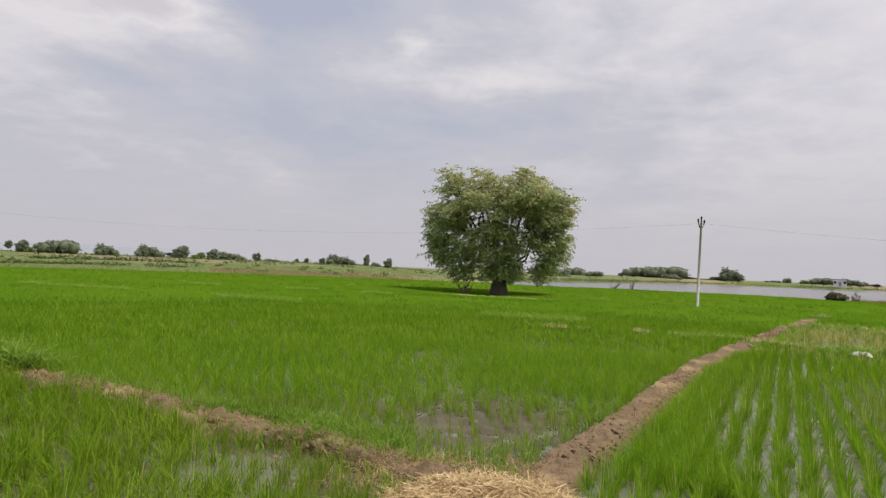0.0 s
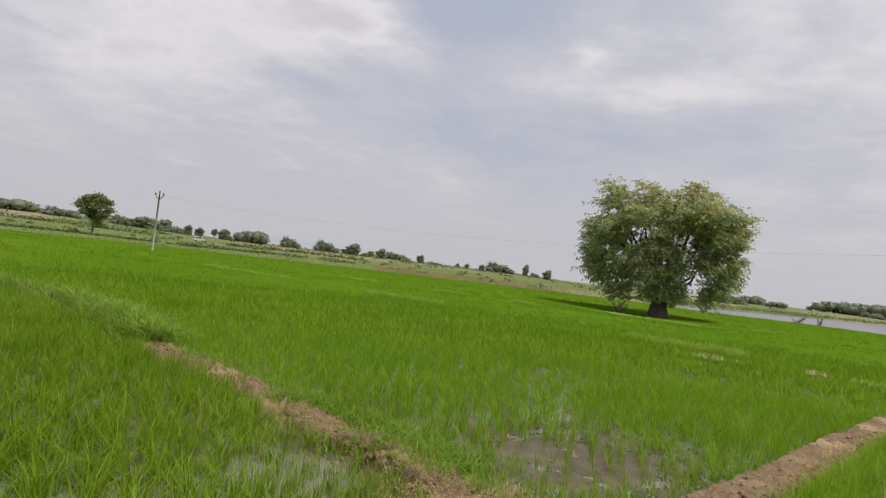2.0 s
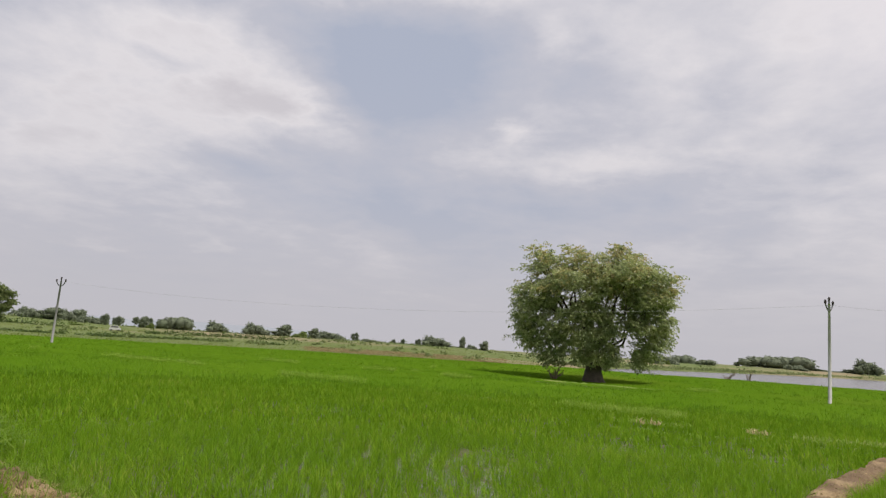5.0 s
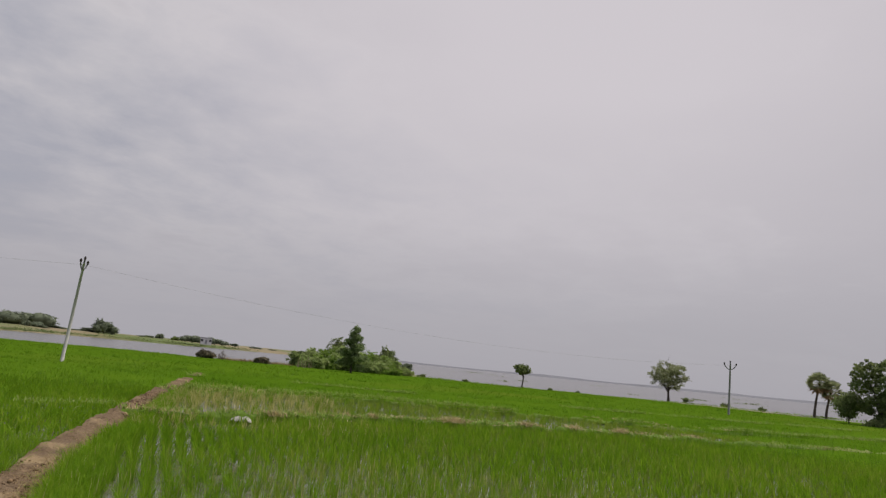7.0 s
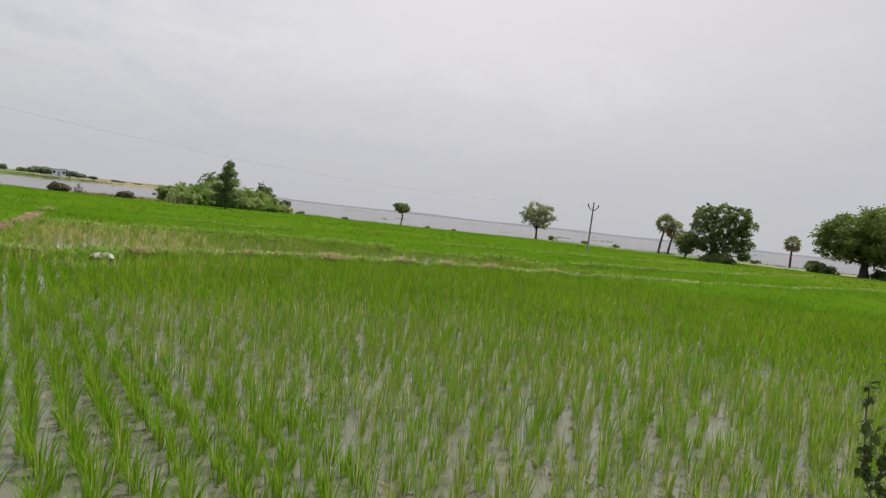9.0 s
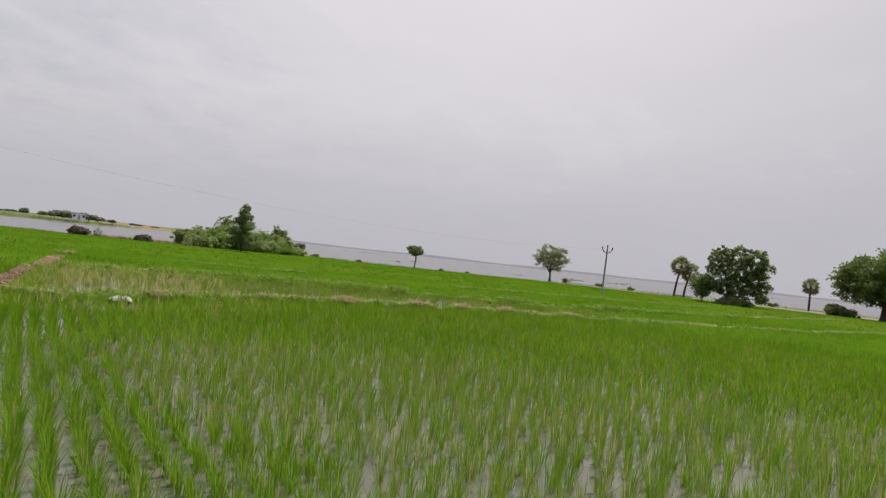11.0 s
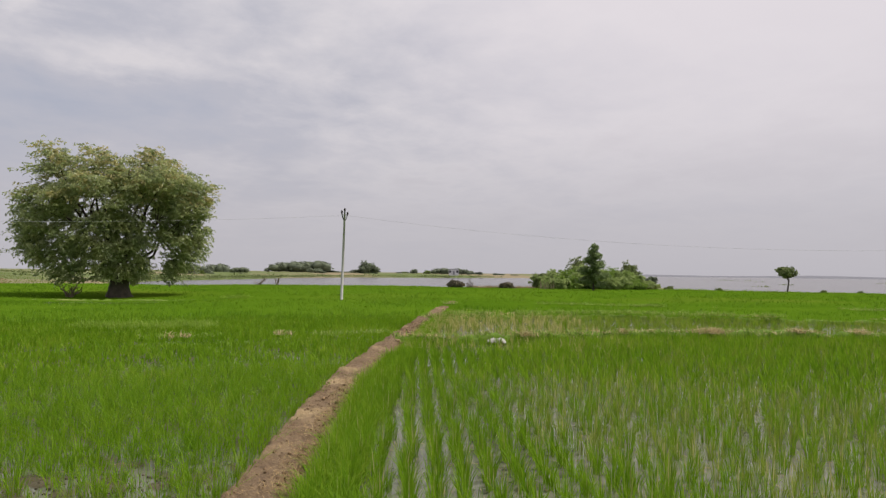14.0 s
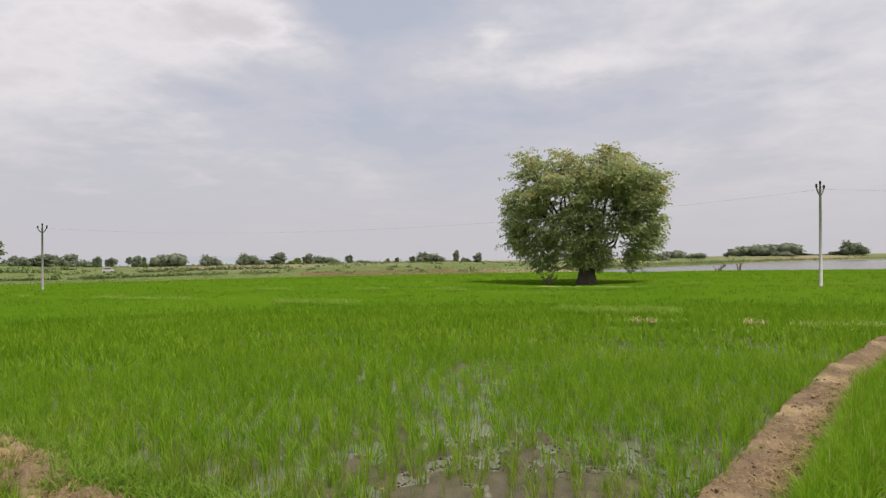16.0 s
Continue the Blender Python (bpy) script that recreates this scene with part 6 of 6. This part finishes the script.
# ---- power poles and wires ----
def power_pole(at, high, face, lean, material, label):
    """A slim concrete pole with a curved steel cross-arm and three pin insulators."""
    root = empty("power_pole", (*at, 0), label, "power pole", "power poles")
    root.matrix_basis = Matrix.Translation((*at, 0)) @ Vector((0, 0, 1)).rotation_difference(Vector((lean[0], lean[1], high))).to_matrix().to_4x4() @ Matrix.Rotation(face, 4, "Z")
    body = high - 0.45
    me = mesh_of("shaft", *tube([(0, 0, -0.3), (0, 0, body * 0.5), (0, 0, body)], [0.105, 0.088, 0.066], 8))
    part("shaft", me, material, root)
    s = np.linspace(-1, 1, 9)
    arm = np.stack([s * 0.52, 0 * s, body - 0.42 + 0.42 * np.abs(s) ** 2.2], 1)
    part("crossarm", mesh_of("crossarm", *tube(arm, 0.04, 6)), M_STEEL, root)
    part("top_bracket", mesh_of("top_bracket", *tube([(0, 0, body - 0.55), (0, 0, body + 0.22)], 0.05, 6)), M_STEEL, root)
    for x, z in ((-0.52, body), (0.52, body), (0, body + 0.2)):
        prof = [(x, 0, z - 0.04), (x, 0, z + 0.02), (x, 0, z + 0.06), (x, 0, z + 0.10), (x, 0, z + 0.16), (x, 0, z + 0.20)]
        part("insulator", mesh_of("insulator", *tube(prof, [0.03, 0.075, 0.05, 0.085, 0.05, 0.03], 8), True), M_PORCELAIN, root)
    return root


P1, P2, P3 = (17.60, 42.12), (-41.6, 52.8), (64.75, 16.93)
power_pole(P1, 6.4, radians(46), (0.11, -0.06), M_CONCRETE, "slender weathered concrete power pole with three insulators in rice")
power_pole(P2, 6.15, radians(-8), (0, 0), M_POLE_GREY, "thin power pole with a curved cross-arm far in rice")
power_pole(P3, 5.2, radians(-62), (0.05, -0.09), M_POLE_GREY, "thin power pole near the lake shore")
power_pole((-106.1, 90.2), 4.9, radians(-40), (0, 0), M_CONCRETE, "distant pale power pole at the edge of rice")
arms = {1: (P1, 5.9, radians(46)), 2: (P2, 5.65, radians(-8)), 3: (P3, 4.75, radians(-62))}
for a, b in ((2, 1), (1, 3)):
    for off, up in ((0.52, 0.0),):
        (ax, ay), az, af = arms[a]
        (bx, by), bz, bf = arms[b]
        s = np.linspace(0, 1, 25)[:, None]
        p = np.array([ax + off * math.cos(af), ay + off * math.sin(af), az + up])
        q = np.array([bx + off * math.cos(bf), by + off * math.sin(bf), bz + up])
        line = p * (1 - s) + q * s
        line[:, 2] -= 4 * 1.3 * (s * (1 - s))[:, 0]
        thing("power_wire", mesh_of("power_wire", *tube(line, 0.005, 4)), M_WIRE, "thin sagging bare metal power wire between poles", "wire", "power wires")

# ---- plants close to the walker ----
def leafy_shoots(root, rng, shoots, leaf, leaves_mat, stem_mat, per, low=0.15, lobed=False):
    """Bent stems with leaves set along them, each stem with its own leaves: round ones, or broad pointed ones with lobes."""
    outline = [(0.0, 0.0), (0.28, 0.30), (0.30, 0.55), (0.62, 0.34), (0.70, 0.46), (1.05, 0.0), (0.70, -0.46), (0.62, -0.34), (0.30, -0.55), (0.28, -0.30)] if lobed else [
        (0.5 - 0.5 * math.cos(k * math.pi / 5), 0.42 * math.sin(k * math.pi / 5)) for k in range(10)]
    outline = np.array(outline)
    faces = np.array([[0, 1, 8, 9], [1, 2, 7, 8], [2, 3, 6, 7], [3, 4, 5, 6]])
    if lobed:
        faces = np.array([[0, 1, 2, 3], [0, 3, 5, 7], [3, 4, 5, 7], [0, 7, 8, 9], [7, 5, 6, 7]])[:4]
    for a, b, thick in shoots:
        line = bent(rng, a, b, 0.10, 9)
        stem = part("stem", mesh_of("stem", *tube(line, np.linspace(thick, thick * 0.35, 9), 6), True), stem_mat, root)
        pieces = []
        for k in range(per):
            s = rng.uniform(low, 1.0)
            at = np.array([np.interp(s * 8, range(9), line[:, c]) for c in range(3)])
            out = rng.normal(size=3) + [0, 0, 0.3]
            out /= np.linalg.norm(out)
            side = np.cross(out, [0, 0, 1] + 0.5 * rng.normal(size=3))
            side /= np.linalg.norm(side)
            up = np.cross(side, out)
            size = leaf * rng.uniform(0.6, 1.3)
            rim = at + out * size * 0.2 + outline[:, :1] * out * size + outline[:, 1:] * side * size
            rim += up * (np.abs(outline[:, 1:]) * 0.3 - 0.25 * outline[:, :1] ** 2) * size
            pieces.append((rim, faces))
        part("leaves", mesh_of("leaves", *joined(pieces)), leaves_mat, stem)


rng = np.random.default_rng(61)
shrub = empty("shrub", (4.65, 2.48, 0), "dark shrub with small round leaves at a field's edge", "shrub")
shoots = [((0, 0, -0.05), (-0.06, 0.25, 1.71), 0.007), ((0, 0, -0.05), (0.00, 0.29, 1.57), 0.007), ((0, 0, -0.05), (0.02, 0.12, 1.64), 0.007),
          ((0, 0, -0.05), (-0.06, 0.25, 1.40), 0.007), ((0, 0, -0.05), (0.03, 0.17, 1.52), 0.007), ((0, 0, -0.05), (0.04, 0.20, 1.32), 0.007),
          ((0, 0, -0.05), (-0.08, 0.12, 1.51), 0.007), ((0, 0, -0.05), (0.12, 0.09, 1.32), 0.007), ((0, 0, -0.05), (-0.07, 0.17, 1.23), 0.007),
          ((0, 0, -0.05), (0.11, 0.04, 1.70), 0.007), ((0, 0, -0.05), (-0.19, 0.09, 1.49), 0.007)]
leafy_shoots(shrub, rng, shoots, 0.036, M_LEAF_SHRUB, M_TWIG, 150)
weed = empty("broadleaf_weed", (-1.2, 2.35, 0), "yellow-green broad-leaved weed at the bund's edge", "weed")
leafy_shoots(weed, rng, [((0, 0, -0.05), (0.03, 0.02, 1.17), 0.007), ((0, 0, -0.05), (-0.10, 0.08, 1.13), 0.007), ((0, 0, -0.05), (-0.22, -0.05, 1.15), 0.007), ((0, 0, -0.05), (-0.1, -0.1, 1.0), 0.007), ((0, 0, -0.05), (-0.02, -0.08, 1.1), 0.007)],
             0.075, M_LIME, M_WEED, 18, 0.70, True)

# ---- small things ----
rng = np.random.default_rng(88)
u, w = np.meshgrid(np.linspace(0, 1, 17), np.linspace(0, 1, 17), indexing="ij")
sx, sy = (u - 0.5) * 0.66, (w - 0.5) * 0.36
sz = 0.11 * np.clip(1 - (2 * (u - 0.5)) ** 2, 0, 1) ** 0.5 * np.clip(1 - (2 * (w - 0.5)) ** 2, 0, 1) ** 0.5 + 0.09 * (fractal(sx, sy, 14, 5) - 0.5)
sack = thing("plastic_sack", mesh_of("plastic_sack", np.stack([sx * 0.9, sy, sz * 1.15], -1).reshape(-1, 3), grid_faces(17, 17)), M_SACK, "crumpled white plastic sack lying on a bund", "sack", at=(12.25, 17.95, 0.09))
sack.rotation_euler = (0, 0, radians(-30))


def brushwood(at, high, wide, seed, label):
    rng = np.random.default_rng(seed)
    root = empty("dead_branch", (*at, 0), label, "dead branch")
    for k in range(7):
        a = rng.uniform(0, 2 * np.pi)
        end = np.array([math.cos(a) * wide / 2, math.sin(a) * wide / 2, high * rng.uniform(0.4, 1.0)])
        line = bent(rng, (rng.uniform(-0.2, 0.2), 0, -0.1), end, 0.15, 6)
        pieces = [tube(line, np.linspace(0.07, 0.02, 6), 6)]
        for j in range(6):
            k2 = rng.integers(2, 6)
            pieces.append(tube(bent(rng, line[k2], line[k2] + rng.normal(0, 0.3, 3) * [wide / 2, wide / 2, high * 0.5] + [0, 0, 0.2], 0.1, 4), np.linspace(0.025, 0.012, 4), 4))
        part("branch", mesh_of("branch", *joined(pieces)), M_TWIG, root)


brushwood((2.4, 55.9), 1.0, 1.4, 504, "thin leafless shrub beside the lone tree")
brushwood((24.8, 88.5), 1.1, 2.2, 501, "bare dead brushwood standing at the lake's edge")
brushwood((27.6, 88.5), 1.3, 1.0, 502, "bare leaning dead branch at the lake's edge")
brushwood((48.2, 71.5), 1.5, 0.8, 503, "bare upright dead branch beside a dark bush")
for n in range(7):
    post = empty("fence_stake", (*seen_from_walk(-40.85 - 0.19 * n + rng.uniform(-0.05, 0.05), 80.0), 0), "thin pale wooden stake by lakeside bushes", "stake", "fence stakes")
    part("stake", mesh_of("stake", *tube([(0, 0, -0.2), (rng.uniform(-0.1, 0.1), 0, 0.7), (rng.uniform(-0.2, 0.2), 0, rng.uniform(1.0, 1.6))], [0.05, 0.045, 0.035], 6)), M_BARK_PALE, post)


def box(x0, x1, y0, y1, z0, z1, cut=0.0):
    bm = bmesh.new()
    bmesh.ops.create_cube(bm, size=1, matrix=Matrix.LocRotScale(((x0 + x1) / 2, (y0 + y1) / 2, (z0 + z1) / 2), None, (x1 - x0, y1 - y0, z1 - z0)))
    if cut:
        bmesh.ops.bevel(bm, geom=bm.edges[:], offset=cut, segments=2, affect="EDGES")
    me = bpy.data.meshes.new("box")
    bm.to_mesh(me)
    bm.free()
    return me


hut = empty("house", (183, 283, 1.3), "small whitewashed house among distant trees", "house")
hut.rotation_euler = (0, 0, radians(-32))
part("wall", box(-2.6, 2.6, -2, 2, -0.3, 3.0), M_WHITEWASH, hut)
part("roof", box(-2.9, 2.9, -2.3, 2.3, 3.0, 3.2, 0.05), M_TIN, hut)
for wx in (-1.9, 1.9):
    win = part("window", box(wx - 0.5, wx + 0.5, -2.05, -1.95, 1.2, 2.3), M_GLASS_DARK, hut)
    part("sill", box(wx - 0.6, wx + 0.6, -2.15, -1.97, 1.08, 1.18), M_WHITEWASH, win)
part("door", box(-0.5, 0.5, -2.06, -1.96, 0.0, 2.1), M_TIN, hut)

van = empty("van", (-96.5, 136.3, float(rise(-96.5, 136.3)) + 0.02), "small white van parked on the far plain", "van")
van.scale = (0.66, 0.66, 0.66)
van.rotation_euler = (0, 0, radians(35))
part("body", box(-1.9, 1.9, -0.75, 0.75, 0.35, 1.15, 0.12), M_PLASTIC, van)
part("cabin", box(-1.7, 1.2, -0.70, 0.70, 1.1, 1.85, 0.15), M_PLASTIC, van)
for sy in (-0.71, 0.67):
    part("window", box(-1.4, 1.0, sy, sy + 0.04, 1.25, 1.65, 0.015), M_GLASS_DARK, van)
for wx in (-1.2, 1.2):
    for wy in (-0.72, 0.72):
        part("wheel", mesh_of("wheel", *tube([(wx, wy - 0.09, 0.3), (wx, wy + 0.09, 0.3)], 0.31, 12)), M_RUBBER, van)

# ---- distance ----
def ridge(name, radius, lo, hi, high, material, label, seed, step=0.25, thick=60):
    a = np.radians(np.arange(lo, hi, step))
    h = high * (0.35 + 0.9 * fractal(np.degrees(a), 0 * a, 0.16, seed)) * np.clip(np.minimum(np.degrees(a) - lo, hi - np.degrees(a)) / 6, 0.02, 1)
    rows = [(radius - thick, -1.0, 0), (radius - thick / 2, 0.0, 0.6), (radius, 0.0, 1.0), (radius + thick, -1.0, 0)]
    v = np.stack([np.stack([-r * np.sin(a), r * np.cos(a), z + k * h], 1) for r, z, k in rows])
    thing(name, mesh_of(name, v.reshape(-1, 3), grid_faces(4, len(a)), True), material, label, name, kind="structure")


rng = np.random.default_rng(15)
pieces = []
for _ in range(34):
    a, d = radians(rng.uniform(46, 92)), rng.uniform(115, 420)
    n = int(rng.gamma(1.2, 22)) + 3
    c = np.array([1 + d * math.sin(a), 3 + d * math.cos(a), -0.33])
    pieces.append(leaf_cards(rng, c + rng.normal(0, 1, (n, 3)) * [1.6, 1.6, 0.12] * (d / 200), 0.28, 0.5))
v, f = joined(pieces)
v[:, 2] = np.maximum(v[:, 2], -0.4)
thing("water_weed", mesh_of("water_weed", v, f), M_LEAF_DARK, "dark floating weed and snags scattered on the lake", "water weed", kind="stuff")

# hills and far shore carry their haze in the material colour
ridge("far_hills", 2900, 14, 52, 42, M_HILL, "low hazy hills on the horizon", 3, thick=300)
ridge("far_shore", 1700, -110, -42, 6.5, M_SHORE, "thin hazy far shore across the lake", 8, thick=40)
# bank takes the same leaf colour, with haze painted in
ridge("far_bank", 420, -46, -4, 1.6, M_LEAF_HAZED, "low green far bank of the lake", 6, thick=12)
